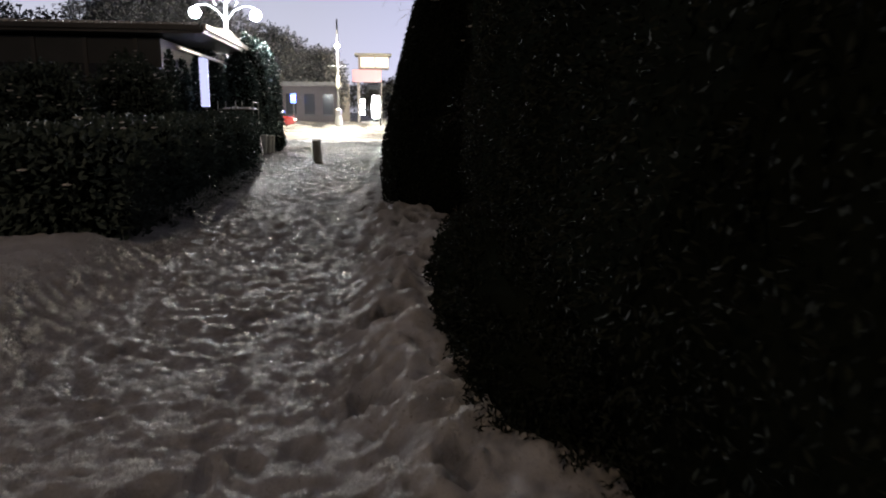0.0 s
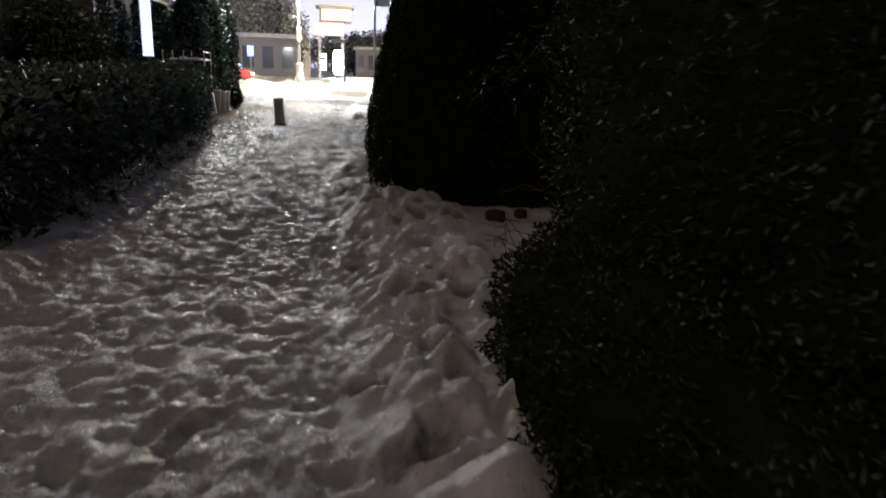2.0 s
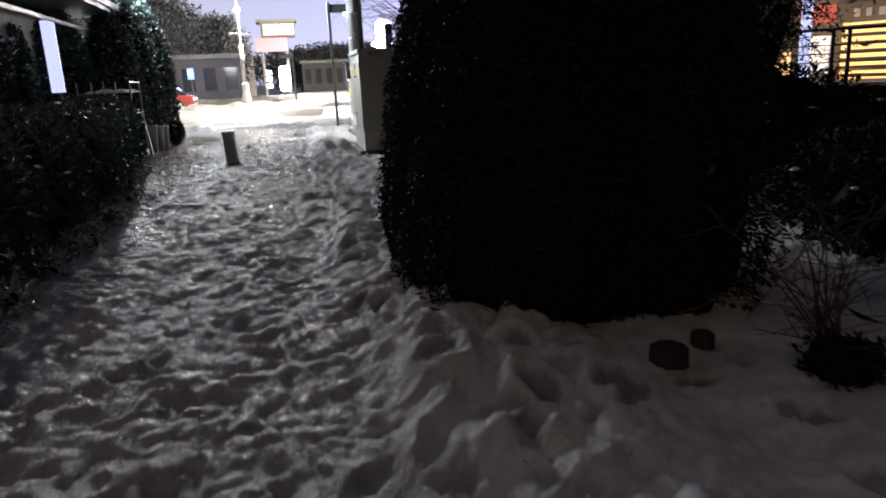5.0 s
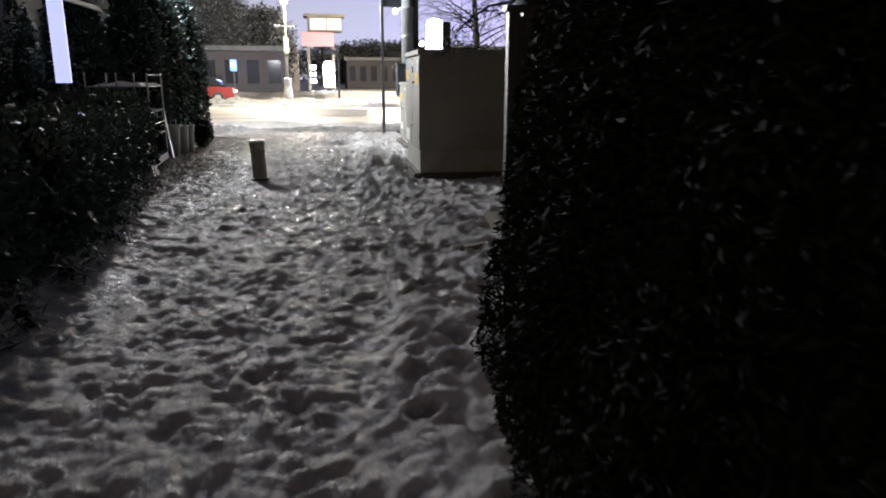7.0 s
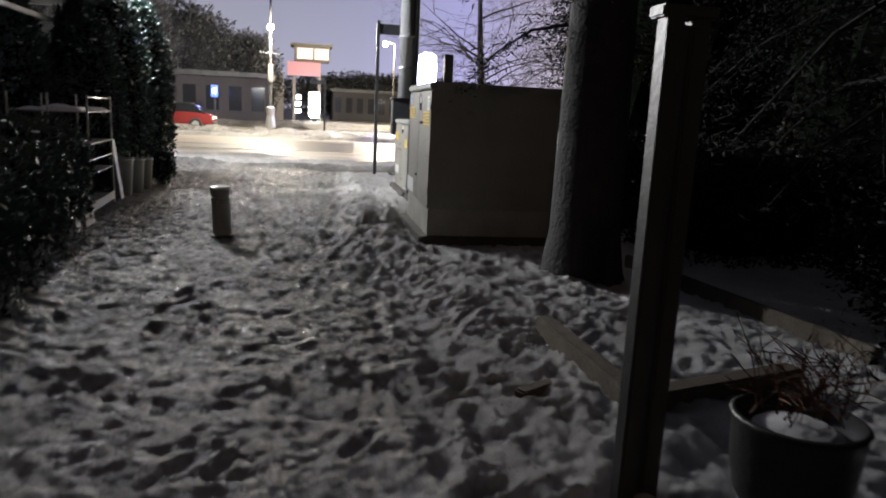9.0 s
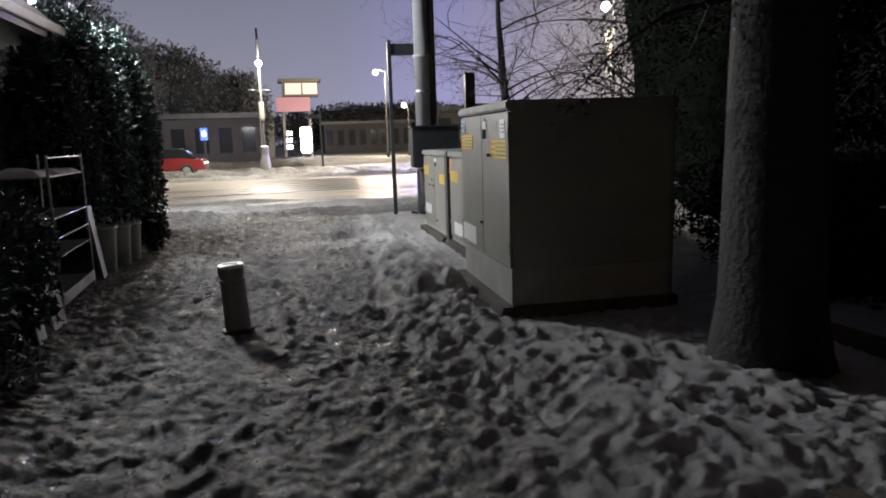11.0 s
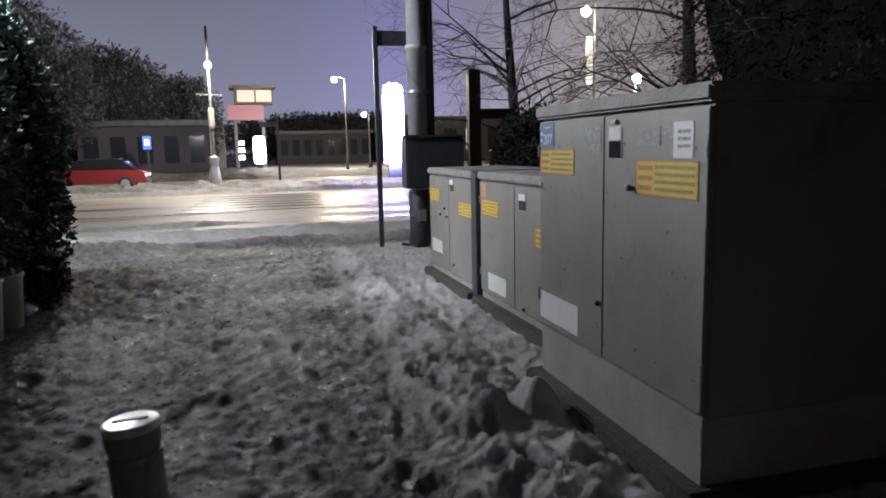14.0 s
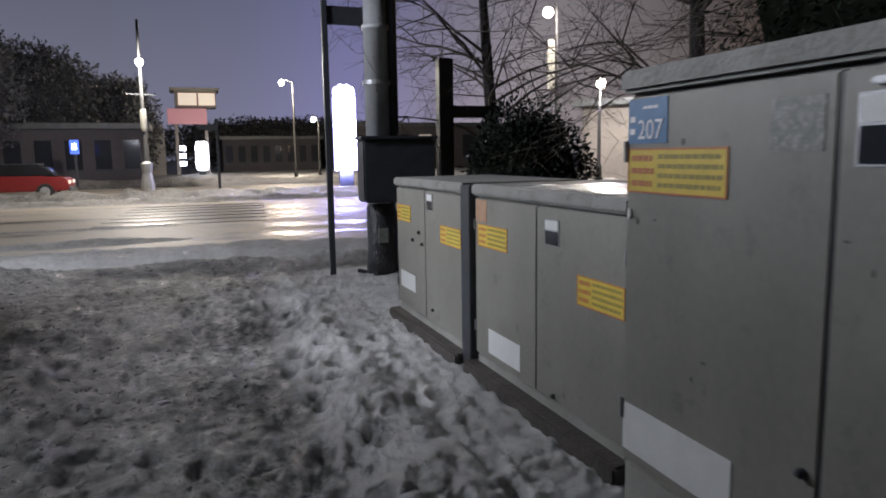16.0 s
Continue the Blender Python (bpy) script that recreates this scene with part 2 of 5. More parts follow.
BROWN_METAL = node_material("brown_painted_post", (0.05, 0.05, 0.048), 0.45, 0.2, vary=0.3, scale=6, bump=0.2)
BLACK_WRAP = node_material("black_wrapped_pole_foot", (0.035, 0.035, 0.04), 0.35, vary=0.5, scale=9, bump=0.9, bump_scale=30)
BOLLARD = node_material("scuffed_grey_bollard", (0.27, 0.27, 0.265), 0.5, 0.15, vary=0.22, scale=8, bump=0.2, dirt=(0.15, 0.14, 0.12), dirt_at=0.58)
BOLLARD_TOP = node_material("bright_bollard_cap", (0.72, 0.72, 0.70), 0.35, 0.3, vary=0.12, scale=12)
BARK = node_material("dark_bark", (0.020, 0.018, 0.018), 0.85, vary=0.5, scale=7, bump=1.0, bump_scale=24)
TWIG = node_material("bare_twig", (0.075, 0.060, 0.048), 0.8, vary=0.35, scale=9)
WOOD = node_material("wet_grey_timber", (0.14, 0.115, 0.085), 0.65, vary=0.4, scale=7, bump=0.5, bump_scale=40)
LAUREL = leaf_material("laurel_leaves", (0.055, 0.080, 0.074), (0.10, 0.132, 0.122), 0.6)
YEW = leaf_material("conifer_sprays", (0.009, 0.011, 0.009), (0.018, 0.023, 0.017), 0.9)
# Paler greys put the haze of distance into far leaves and their cores.
FAR_FOLIAGE = leaf_material("hazy_far_foliage", (0.060, 0.064, 0.070), (0.115, 0.118, 0.125), 0.7)
FAR_CORE = node_material("hazy_far_core", (0.055, 0.058, 0.062), 0.95, vary=0.4, scale=0.6, spec=0.0)
# Near-black: the shade among inner branches, put into the body's colour.
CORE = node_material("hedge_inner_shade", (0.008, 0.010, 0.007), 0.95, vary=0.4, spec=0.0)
RED_PAINT = node_material("red_car_paint", (0.20, 0.018, 0.016), 0.25, 0.0, vary=0.08, scale=3)
RUBBER = node_material("tyre_rubber", (0.02, 0.02, 0.02), 0.8, vary=0.3)
CAR_GLASS = node_material("dark_car_glass", (0.02, 0.022, 0.025), 0.08, vary=0.1)
KIOSK_WALL = node_material("dark_kiosk_cladding", (0.07, 0.08, 0.09), 0.6, vary=0.25, scale=2, bump=0.2)
ROOF_SHEET = node_material("dark_roof_sheet", (0.10, 0.105, 0.11), 0.5, 0.2, vary=0.3, scale=2)
FACADE = node_material("dull_plaster", (0.22, 0.20, 0.18), 0.85, vary=0.2, scale=0.4, bump=0.3, bump_scale=6)
FACADE_DARK = node_material("dark_facade", (0.075, 0.070, 0.075), 0.8, vary=0.25, scale=0.4)
PANE = node_material("unlit_pane", (0.03, 0.033, 0.04), 0.08, vary=0.1)
PLASTIC_POT = node_material("pale_plastic_bucket", (0.40, 0.41, 0.40), 0.4, vary=0.15, scale=8, dirt=(0.2, 0.19, 0.16), dirt_at=0.6)
BOARD = node_material("pale_leaning_board", (0.42, 0.42, 0.46), 0.5, vary=0.2, scale=6)
LIT_GLOBE = glow_material("lit_globe", (0.92, 0.96, 1.0), 60)
LIT_WARM = glow_material("lit_warm_lamp", (1.0, 0.84, 0.58), 34)
LIT_WHITE = glow_material("lit_white_panel", (1.0, 0.98, 0.95), 6)
LIT_SCREEN = glow_material("lit_violet_screen", (0.80, 0.76, 1.0), 7)
LIT_LILAC = glow_material("lit_lilac_panel", (0.62, 0.62, 0.90), 0.24)
LIT_BLUE = glow_material("lit_blue_sign", (0.12, 0.22, 1.0), 0.6)
LIT_ROSE = glow_material("lit_rose_sign", (0.50, 0.24, 0.26), 0.18)
LIT_RED = glow_material("lit_red_sign", (0.45, 0.08, 0.05), 0.10)
LIT_AMBER = glow_material("lit_amber_shutter", (1.0, 0.50, 0.14), 0.40)
LIT_CREAM = glow_material("lit_cream_window", (1.0, 0.86, 0.70), 0.22)
LIT_GOLD = glow_material("lit_gold_window", (1.0, 0.58, 0.22), 0.30)


# ---- builders ----
def np_mesh(name, verts, quads):
    me = bpy.data.meshes.new(name)
    me.vertices.add(len(verts))
    me.vertices.foreach_set("co", np.asarray(verts, np.float32).ravel())
    me.loops.add(quads.size)
    me.loops.foreach_set("vertex_index", quads.ravel().astype(np.int32))
    me.polygons.add(len(quads))
    me.polygons.foreach_set("loop_start", np.arange(0, quads.size, quads.shape[1], dtype=np.int32))
    me.update(calc_edges=True)
    return me


def thing(name, x, y, z=0.0, turn=0.0, label="", category="", group=""):
    ob = new(name)
    ob.location, ob.rotation_euler = (x, y, z), (0, 0, radians(turn))
    return tagged(ob, label, category, group)


def part(name, bm, material, parent=None, label="", smooth=False):
    me = bpy.data.meshes.new(name)
    if smooth:
        for f in bm.faces:
            f.smooth = True
    bm.to_mesh(me)
    bm.free()
    me.materials.append(material)
    ob = new(name, me)
    ob.parent = parent
    return tagged(ob, label)


def box(x0, x1, y0, y1, z0, z1, bevel=0.0, bm=None):
    bm = bm or bmesh.new()
    v = [bm.verts.new(p) for p in ((x0, y0, z0), (x1, y0, z0), (x1, y1, z0), (x0, y1, z0), (x0, y0, z1), (x1, y0, z1), (x1, y1, z1), (x0, y1, z1))]
    fs = [bm.faces.new([v[i] for i in q]) for q in ((3, 2, 1, 0), (4, 5, 6, 7), (0, 1, 5, 4), (1, 2, 6, 5), (2, 3, 7, 6), (3, 0, 4, 7))]
    if bevel:
        bmesh.ops.bevel(bm, geom=list({e for f in fs for e in f.edges}), offset=bevel, segments=2, affect="EDGES")
    return bm


def lathe(profile, seg=20, x=0.0, y=0.0, bm=None):
    """A turned shape from (radius, height) pairs."""
    bm = bm or bmesh.new()
    rings = []
    for r, z in profile:
        rings.append([bm.verts.new((x + r * math.cos(2 * math.pi * i / seg), y + r * math.sin(2 * math.pi * i / seg), z)) for i in range(seg)])
    for a, b in zip(rings, rings[1:]):
        for i in range(seg):
            bm.faces.new((a[i], a[(i + 1) % seg], b[(i + 1) % seg], b[i]))
    bm.faces.new(rings[0][::-1])
    bm.faces.new(rings[-1])
    return bm


def tube(points, radii, seg=8, bm=None):
    """A round bar along points."""
    bm = bm or bmesh.new()
    rings = []
    for i, p in enumerate(points):
        p = Vector(p)
        d = (Vector(points[min(i + 1, len(points) - 1)]) - Vector(points[max(i - 1, 0)])).normalized()
        a = d.orthogonal().normalized()
        b = d.cross(a)
        r = radii[i] if isinstance(radii, (list, tuple)) else radii
        rings.append([bm.verts.new(p + (a * math.cos(t) + b * math.sin(t)) * r) for t in (2 * math.pi * k / seg for k in range(seg))])
    for a, b in zip(rings, rings[1:]):
        best = min(range(seg), key=lambda s: sum((a[k].co - b[(k + s) % seg].co).length for k in range(seg)))
        for k in range(seg):
            bm.faces.new((a[k], a[(k + 1) % seg], b[(k + 1 + best) % seg], b[(k + best) % seg]))
    bm.faces.new(rings[0][::-1])
    bm.faces.new(rings[-1])
    return bm


def prism(outline, x0, x1, bm=None):
    """An outline of (y, z) pairs drawn out along x."""
    bm = bm or bmesh.new()
    a = [bm.verts.new((x0, y, z)) for y, z in outline]
    b = [bm.verts.new((x1, y, z)) for y, z in outline]
    bm.faces.new(a[::-1])
    bm.faces.new(b)
    for i in range(len(a)):
        j = (i + 1) % len(a)
        bm.faces.new((a[i], a[j], b[j], b[i]))
    return bm


def value_noise(x, y, scale, seed):
    """Smooth noise from 0 to 1 on arrays of places."""
    rng = np.random.RandomState(seed)
    table = rng.rand(256, 256)
    u, v = x / scale, y / scale
    i, j = np.floor(u).astype(int), np.floor(v).astype(int)
    fu, fv = u - i, v - j
    fu, fv = fu * fu * (3 - 2 * fu), fv * fv * (3 - 2 * fv)
    g = lambda a, b: table[a % 256, b % 256]
    return (g(i, j) * (1 - fu) + g(i + 1, j) * fu) * (1 - fv) + (g(i, j + 1) * (1 - fu) + g(i + 1, j + 1) * fu) * fv


def step(v, a, b):
    t = np.clip((v - a) / (b - a), 0, 1)
    return t * t * (3 - 2 * t)


def cells(x, y, size, seed, squash=1.3):
    """Rounded lumps of uneven height, 0 between them and up to 1 on their tops."""
    rng = np.random.RandomState(seed)
    jx, jy, top = rng.rand(128, 128), rng.rand(128, 128), rng.rand(128, 128)
    u = x / size + 0.9 * (value_noise(x, y, size * 1.1, seed + 500) - 0.5)
    v = y * squash / size + 0.9 * (value_noise(x, y, size * 1.1, seed + 501) - 0.5)
    i, j = np.floor(u).astype(int), np.floor(v).astype(int)
    out = np.zeros_like(u)
    for a in (-1, 0, 1):
        for b in (-1, 0, 1):
            p, q = (i + a) % 128, (j + b) % 128
            d2 = (u - i - a - jx[p, q]) ** 2 + (v - j - b - jy[p, q]) ** 2
            out = np.maximum(out, (0.35 + 0.65 * top[p, q]) * np.sqrt(np.clip(1 - d2 / 0.62, 0, 1)))
    return out


# ---- ground ----
def graded(parts):
    out = []
    for a, b, s in parts:
        out.append(np.arange(a, b, s))
    return np.concatenate(out + [[parts[-1][1]]])


gx = graded(((-400, -60, 40), (-60, -14, 4), (-14, -7, 0.25), (-7, -4, 0.06), (-4, 3.2, 0.024), (3.2, 12, 0.4), (12, 60, 4), (60, 401, 40)))
gy = graded(((-300, -30, 45), (-30, -2, 4), (-2, 0.8, 0.15), (0.8, 20, 0.024), (20, 28, 0.042), (28, 43, 1.0), (43, 47.4, 0.14), (47.4, 58, 1.0), (58, 62, 0.3), (62, 120, 8), (120, 461, 40)))
X, Y = np.meshgrid(gx, gy)


def ground_height(x, y):
    """How high the snow lies, how worn it is, and where wet ice and painted shrub shade darken it."""
    edge = value_noise(x, y, 1.1, 5) * 0.22 - 0.11
    near = step(y, 28, 26.0)
    walk_zone = step(x + 1.3 * step(y, 15, 17.5), -2.35, -2.0) * step(x + edge, 0.42, 0.0)
    walk_zone = np.maximum(walk_zone, step(y, 22.5, 24.5) * step(x, 1.25, 0.7) * step(x, -9, -6))
    lumps = value_noise(x, y, 0.16, 1) * 0.55 + value_noise(x, y, 0.075, 2) * 0.32 + value_noise(x, y, 0.5, 3) * 0.5
    rough = 0.75 + 0.5 * value_noise(x, y, 1.4, 15)
    billow = lambda s, k: 1 - np.abs(2 * value_noise(x, y * 1.25, s, k) - 1)
    chop = 0.46 * cells(x, y, 0.145, 11, 1.2) + 0.50 * cells(x, y, 0.085, 12, 1.2) + 0.22 * cells(x, y, 0.055, 13, 1.1)
    h = (0.060 + 0.003 * step(y, 14, 18)) * rough * (chop - 0.62) * near
    clods = 0.34 * cells(x, y, 0.23, 16, 1.0) + 0.46 * cells(x, y, 0.13, 17, 1.0) * (0.4 + 1.2 * value_noise(x, y, 0.4, 19)) + 0.34 * cells(x, y, 0.07, 18, 1.0)
    ridge_mid = 0.22 + edge + 0.08 * step(y, 6, 8)
    ridge = np.exp(-(((x - ridge_mid) / 0.43) ** 4)) * step(y, 13.5, 11.0) * step(y, -1, 1)
    heap = np.maximum.reduce([0.20 * cells(x, y, 0.25, 16, 1.0), 0.03 + 0.15 * cells(x, y, 0.15, 17, 1.0), 0.05 + 0.085 * cells(x, y, 0.085, 18, 1.0), 0.065 + 0.05 * cells(x, y, 0.05, 20, 1.0)])
    h += ridge * (0.95 + 0.6 * value_noise(x, y, 0.7, 22)) * heap * (0.55 + 0.45 * step(y, 10.0, 8.5))
    cab_ridge = np.exp(-(((x - 0.52 - 0.05 * (y - 20) - 0.1 - 0.5 * edge) / 0.44) ** 4)) * step(y, 15.6, 17.0) * step(y, 26.4, 25.0)
    h += cab_ridge * step(x, 0.80, 0.55) * (0.03 + 0.07 * clods) + cab_ridge * 0.012 * clods
    left = step(x + 0.6 * edge + 1.2 * step(y, 15.5, 18), -1.75, -2.35)
    h += left * step(y, 7.4, 6.4) * (0.20 + 0.10 * value_noise(x, y, 0.9, 21) + 0.05 * clods)
    h += left * step(y, 6.4, 7.4) * (0.05 + 0.03 * lumps) * near
    pad = step(x, 0.35, 0.9)
    yard = pad * step(y, 12.4, 11.5)
    h += yard * (0.015 + 0.05 * value_noise(x, y, 1.2, 31) + 0.012 * value_noise(x, y, 0.25, 32))
    h += pad * step(y, 11.5, 12.4) * near * (1 - 0.85 * step(y, 16.7, 17.3)) * (0.035 + 0.06 * value_noise(x, y, 0.30, 33) * step(x, 2.6, 1.6) + 0.06 * value_noise(x, y, 1.3, 34))
    wear = walk_zone * (0.55 + 0.45 * value_noise(x, y, 0.8, 41))
    wear = wear * (1 - 0.85 * np.clip(ridge + cab_ridge, 0, 1))
    # Past y 12 the extra wear also paints in shrub shade.
    wear = np.clip(wear * (0.62 + 0.75 * step(y, 12, 17) * step(x, 0.6, -0.2)), 0, 1)
    wear = np.maximum(wear, step(y, 24.6, 25.4) * step(y, 26.9, 26.3) * 1.0 * step(x, 1.3, 0.8))
    wear = np.maximum(wear, 0.25 * step(y, 24.5, 27) * near)
    # Wet ice on the left, doubling as the tall shrubs' cast shade.
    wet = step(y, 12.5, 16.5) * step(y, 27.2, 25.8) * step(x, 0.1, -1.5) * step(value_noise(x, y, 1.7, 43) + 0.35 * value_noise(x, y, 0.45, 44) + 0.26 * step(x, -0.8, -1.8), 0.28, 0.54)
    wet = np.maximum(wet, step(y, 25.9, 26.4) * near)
    return h, wear, walk_zone, wet


H, WEAR, WALK, WET_SHADE = ground_height(X, Y)


def tread(n, x_range, y_range, depth, seed, long=0.15, wide=0.055, heading=0.25):
    """Presses footprints with soft rims into the snow."""
    rng = np.random.RandomState(seed)
    for _ in range(n):
        cx, cy = rng.uniform(*x_range), rng.uniform(*y_range)
        turn = rng.normal(0, heading)
        d = depth * rng.uniform(0.5, 1.2)
        a, b = np.searchsorted(gy, [cy - 0.32, cy + 0.32])
        c, e = np.searchsorted(gx, [cx - 0.32, cx + 0.32])
        dx, dy = X[a:b, c:e] - cx, Y[a:b, c:e] - cy
        u = (dx * math.cos(turn) + dy * math.sin(turn)) / (wide * rng.uniform(0.85, 1.25))
        v = (-dx * math.sin(turn) + dy * math.cos(turn)) / (long * rng.uniform(0.8, 1.15))
        r = np.sqrt(u * u + v * v)
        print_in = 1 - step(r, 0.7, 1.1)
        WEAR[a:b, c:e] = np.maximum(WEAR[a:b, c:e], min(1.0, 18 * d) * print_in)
        WET_SHADE[a:b, c:e] = np.maximum(WET_SHADE[a:b, c:e], min(0.55, max(0.0, 22 * d - 0.25)) * print_in)
        H[a:b, c:e] += -d * (1 - step(r, 0.55, 1.15)) + 0.45 * d * np.exp(-(((r - 1.35) / 0.28) ** 2))


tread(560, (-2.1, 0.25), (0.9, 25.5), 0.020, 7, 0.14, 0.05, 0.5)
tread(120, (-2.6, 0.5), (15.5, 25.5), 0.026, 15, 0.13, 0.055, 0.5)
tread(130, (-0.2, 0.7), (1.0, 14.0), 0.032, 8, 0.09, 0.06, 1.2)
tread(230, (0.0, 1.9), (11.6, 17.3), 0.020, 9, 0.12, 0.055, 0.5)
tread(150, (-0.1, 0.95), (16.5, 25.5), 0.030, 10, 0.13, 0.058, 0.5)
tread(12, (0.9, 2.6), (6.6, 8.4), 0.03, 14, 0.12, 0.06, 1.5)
strip = step(X, 0.34, 0.52) * step(Y, 16.9, 17.6) * step(Y, 26.2, 25.2)
WEAR *= 1 - 0.75 * strip
WET_SHADE *= 1 - 0.6 * strip
H += 0.022 * strip * (cells(X, Y, 0.12, 53, 1.0) + 0.6 * cells(X, Y, 0.06, 54, 1.0) - 0.6)
H += 0.012 * WALK * (value_noise(X, Y, 0.07, 51) - 0.5)
for bx, by, br, bh in ((0.36, 18.50, 0.13, 0.15), (0.66, 18.52, 0.13, 0.17), (0.52, 18.75, 0.10, 0.08), (0.62, 17.95, 0.12, 0.07)):
    H += bh * np.exp(-((((X - bx) ** 2 + (Y - by) ** 2) / br ** 2) ** 2)) * (0.8 + 0.4 * value_noise(X, Y, 0.06, 52))
# snow thrown up along the kerbs and on the strip between the carriageways
bank = np.exp(-(((Y - 27.05) / 0.38) ** 2)) * (0.11 * cells(X, Y, 0.30, 61, 1.0) + 0.08 * cells(X, Y, 0.13, 67, 1.0)) * (0.3 + 1.1 * value_noise(X, Y, 0.9, 65)) * (X > -30) * (X < 30)
H += bank
median = np.exp(-(((Y - 45.1) / 0.75) ** 2)) * (0.12 + 0.20 * cells(X, Y, 0.55, 66, 1.0) + 0.24 * value_noise(X, Y, 0.8, 62) * value_noise(X, Y, 0.3, 63)) * step(np.abs(X), 90, 60)
H += median
H += np.exp(-(((Y - 60.0) / 0.9) ** 2)) * (0.15 + 0.35 * value_noise(X, Y, 1.2, 64)) * step(np.abs(X), 90, 60)
for a, b in ((27.62, 43.9), (46.3, 58.4)):
    H = np.where((Y > a) & (Y < b), -0.32, H)
nx, ny = len(gx), len(gy)
idx = np.arange(nx * ny).reshape(ny, nx)
quads = np.stack([idx[:-1, :-1], idx[:-1, 1:], idx[1:, 1:], idx[1:, :-1]], -1).reshape(-1, 4)
me = np_mesh("ground", np.stack([X, Y, H], -1).reshape(-1, 3), quads)
me.polygons.foreach_set("use_smooth", np.ones(len(quads), bool))
at = me.attributes.new("wear", "FLOAT", "POINT")
at.data.foreach_set("value", WEAR.astype(np.float32).ravel())
at = me.attributes.new("wet", "FLOAT", "POINT")
at.data.foreach_set("value", WET_SHADE.astype(np.float32).ravel())
me.materials.append(SNOW)
ground = tagged(new("ground", me), "trodden icy snow with footprints and lumpy heaps beside the path", "snow", kind="structure")


def ground_z(x, y):
    i, j = np.searchsorted(gy, y), np.searchsorted(gx, x)
    return float(H[max(i - 1, 0):i + 1, max(j - 1, 0):j + 1].mean())


def road(name, y0, y1, label):
    xs, ys = np.linspace(-150, 150, 301), np.linspace(y0, y1, 34)
    A, B = np.meshgrid(xs, ys)
    Z = -0.09 + 0.012 * value_noise(A, B, 1.4, 71)
    i = np.arange(A.size).reshape(A.shape)
    q = np.stack([i[:-1, :-1], i[:-1, 1:], i[1:, 1:], i[1:, :-1]], -1).reshape(-1, 4)
    m = np_mesh(name, np.stack([A, B, Z], -1).reshape(-1, 3), q)
    m.materials.append(ROAD)
    return tagged(new(name, m), label, "road", kind="structure")


road("road", 27.6, 44.3, "wet asphalt road with patches of brown slush")
road("road", 46.1, 58.8, "wet far carriageway behind the snowy strip")
for y in (27.5, 44.35, 46.05, 58.8):
    kerb = part("kerb", box(-150, 150, y - 0.07, y + 0.07, -0.30, 0.012, 0.012), CONCRETE, None, "low wet concrete kerb under snow")
    tagged(kerb, category="kerb", kind="structure")

def slush(x0, x1, y, wide, high, seed, worn=0.35):
    """A ragged ridge of slush pushed aside by wheels."""
    xs, ys = np.arange(x0, x1, 0.07), np.linspace(y - wide * 1.6, y + wide * 1.6, 36)
    A, B = np.meshgrid(xs, ys)
    mid = y + 0.5 * wide * (value_noise(A, B * 0 + 3, 2.6, seed) - 0.5)
    body = np.exp(-((B - mid) / (wide * (0.5 + 0.5 * value_noise(A, B * 0, 1.7, seed + 1)))) ** 2)
    ends = step(A, x0, x0 + 2.5) * step(A, x1, x1 - 2.5)
    Z = -0.125 + ends * body * high * (0.35 + 0.55 * value_noise(A, B, 0.9, seed + 2) + 0.6 * cells(A, B, 0.30, seed + 3, 1.0) + 0.3 * cells(A, B, 0.14, seed + 4, 1.0))
    i = np.arange(A.size).reshape(A.shape)
    q = np.stack([i[:-1, :-1], i[:-1, 1:], i[1:, 1:], i[1:, :-1]], -1).reshape(-1, 4)
    m = np_mesh("slush_ridge", np.stack([A, B, Z], -1).reshape(-1, 3), q)
    m.polygons.foreach_set("use_smooth", np.ones(len(q), bool))
    w = m.attributes.new("wear", "FLOAT", "POINT")
    w.data.foreach_set("value", np.full(A.size, worn, np.float32))
    m.materials.append(SNOW)
    return tagged(new("slush_ridge", m), "ragged ridge of grey slush lying on the wet asphalt", "slush", "slush ridges", kind="structure")


slush(-16, 5.0, 28.45, 0.50, 0.18, 401)
slush(-14, 4.0, 30.0, 0.40, 0.10, 405, 0.45)
slush(-15, 0.5, 31.6, 0.45, 0.11, 402, 0.5)
slush(-12, 1.0, 34.6, 0.34, 0.06, 403, 0.6)
slush(-18, 12, 43.9, 0.40, 0.20, 404)

# crossing bars, half hidden under slush
for k in range(7):
    y = 35.0 + k * 1.12
    bar = part("crossing_bar", box(-2.6 + 0.1 * k, 1.4 + 0.1 * k, y, y + 0.5, -0.078, -0.070), node_material("worn_road_paint", (0.17, 0.165, 0.15), 0.35, vary=0.6, scale=5) if k == 0 else bpy.data.materials["worn_road_paint"], None, "worn white crossing bar on wet asphalt")
    tagged(bar, category="road marking", group="crossing bars", kind="structure")


# ---- foliage ----
def leaf_mesh(name, centres, outward, size, seed, droop=0.0, aspect=0.45):
    """Pointed leaves at the given places, turned roughly outward."""
    rng = np.random.RandomState(seed)
    n = len(centres)
    d = outward + rng.normal(0, 0.75, (n, 3))
    d[:, 2] -= droop
    d /= np.linalg.norm(d, axis=1, keepdims=True)
    s = np.cross(d, rng.normal(0, 1, (n, 3)))
    s /= np.linalg.norm(s, axis=1, keepdims=True) + 1e-9
    L = size * rng.uniform(0.6, 1.3, (n, 1))
    base, tip = centres - d * L * 0.5, centres + d * L * 0.5
    side = s * L * aspect * 0.5
    up = np.cross(d, s) * L * 0.10
    v = np.stack([base, centres + side + up, tip, centres - side + up], 1).reshape(-1, 3)
    return np_mesh(name, v, np.arange(4 * n).reshape(-1, 4))


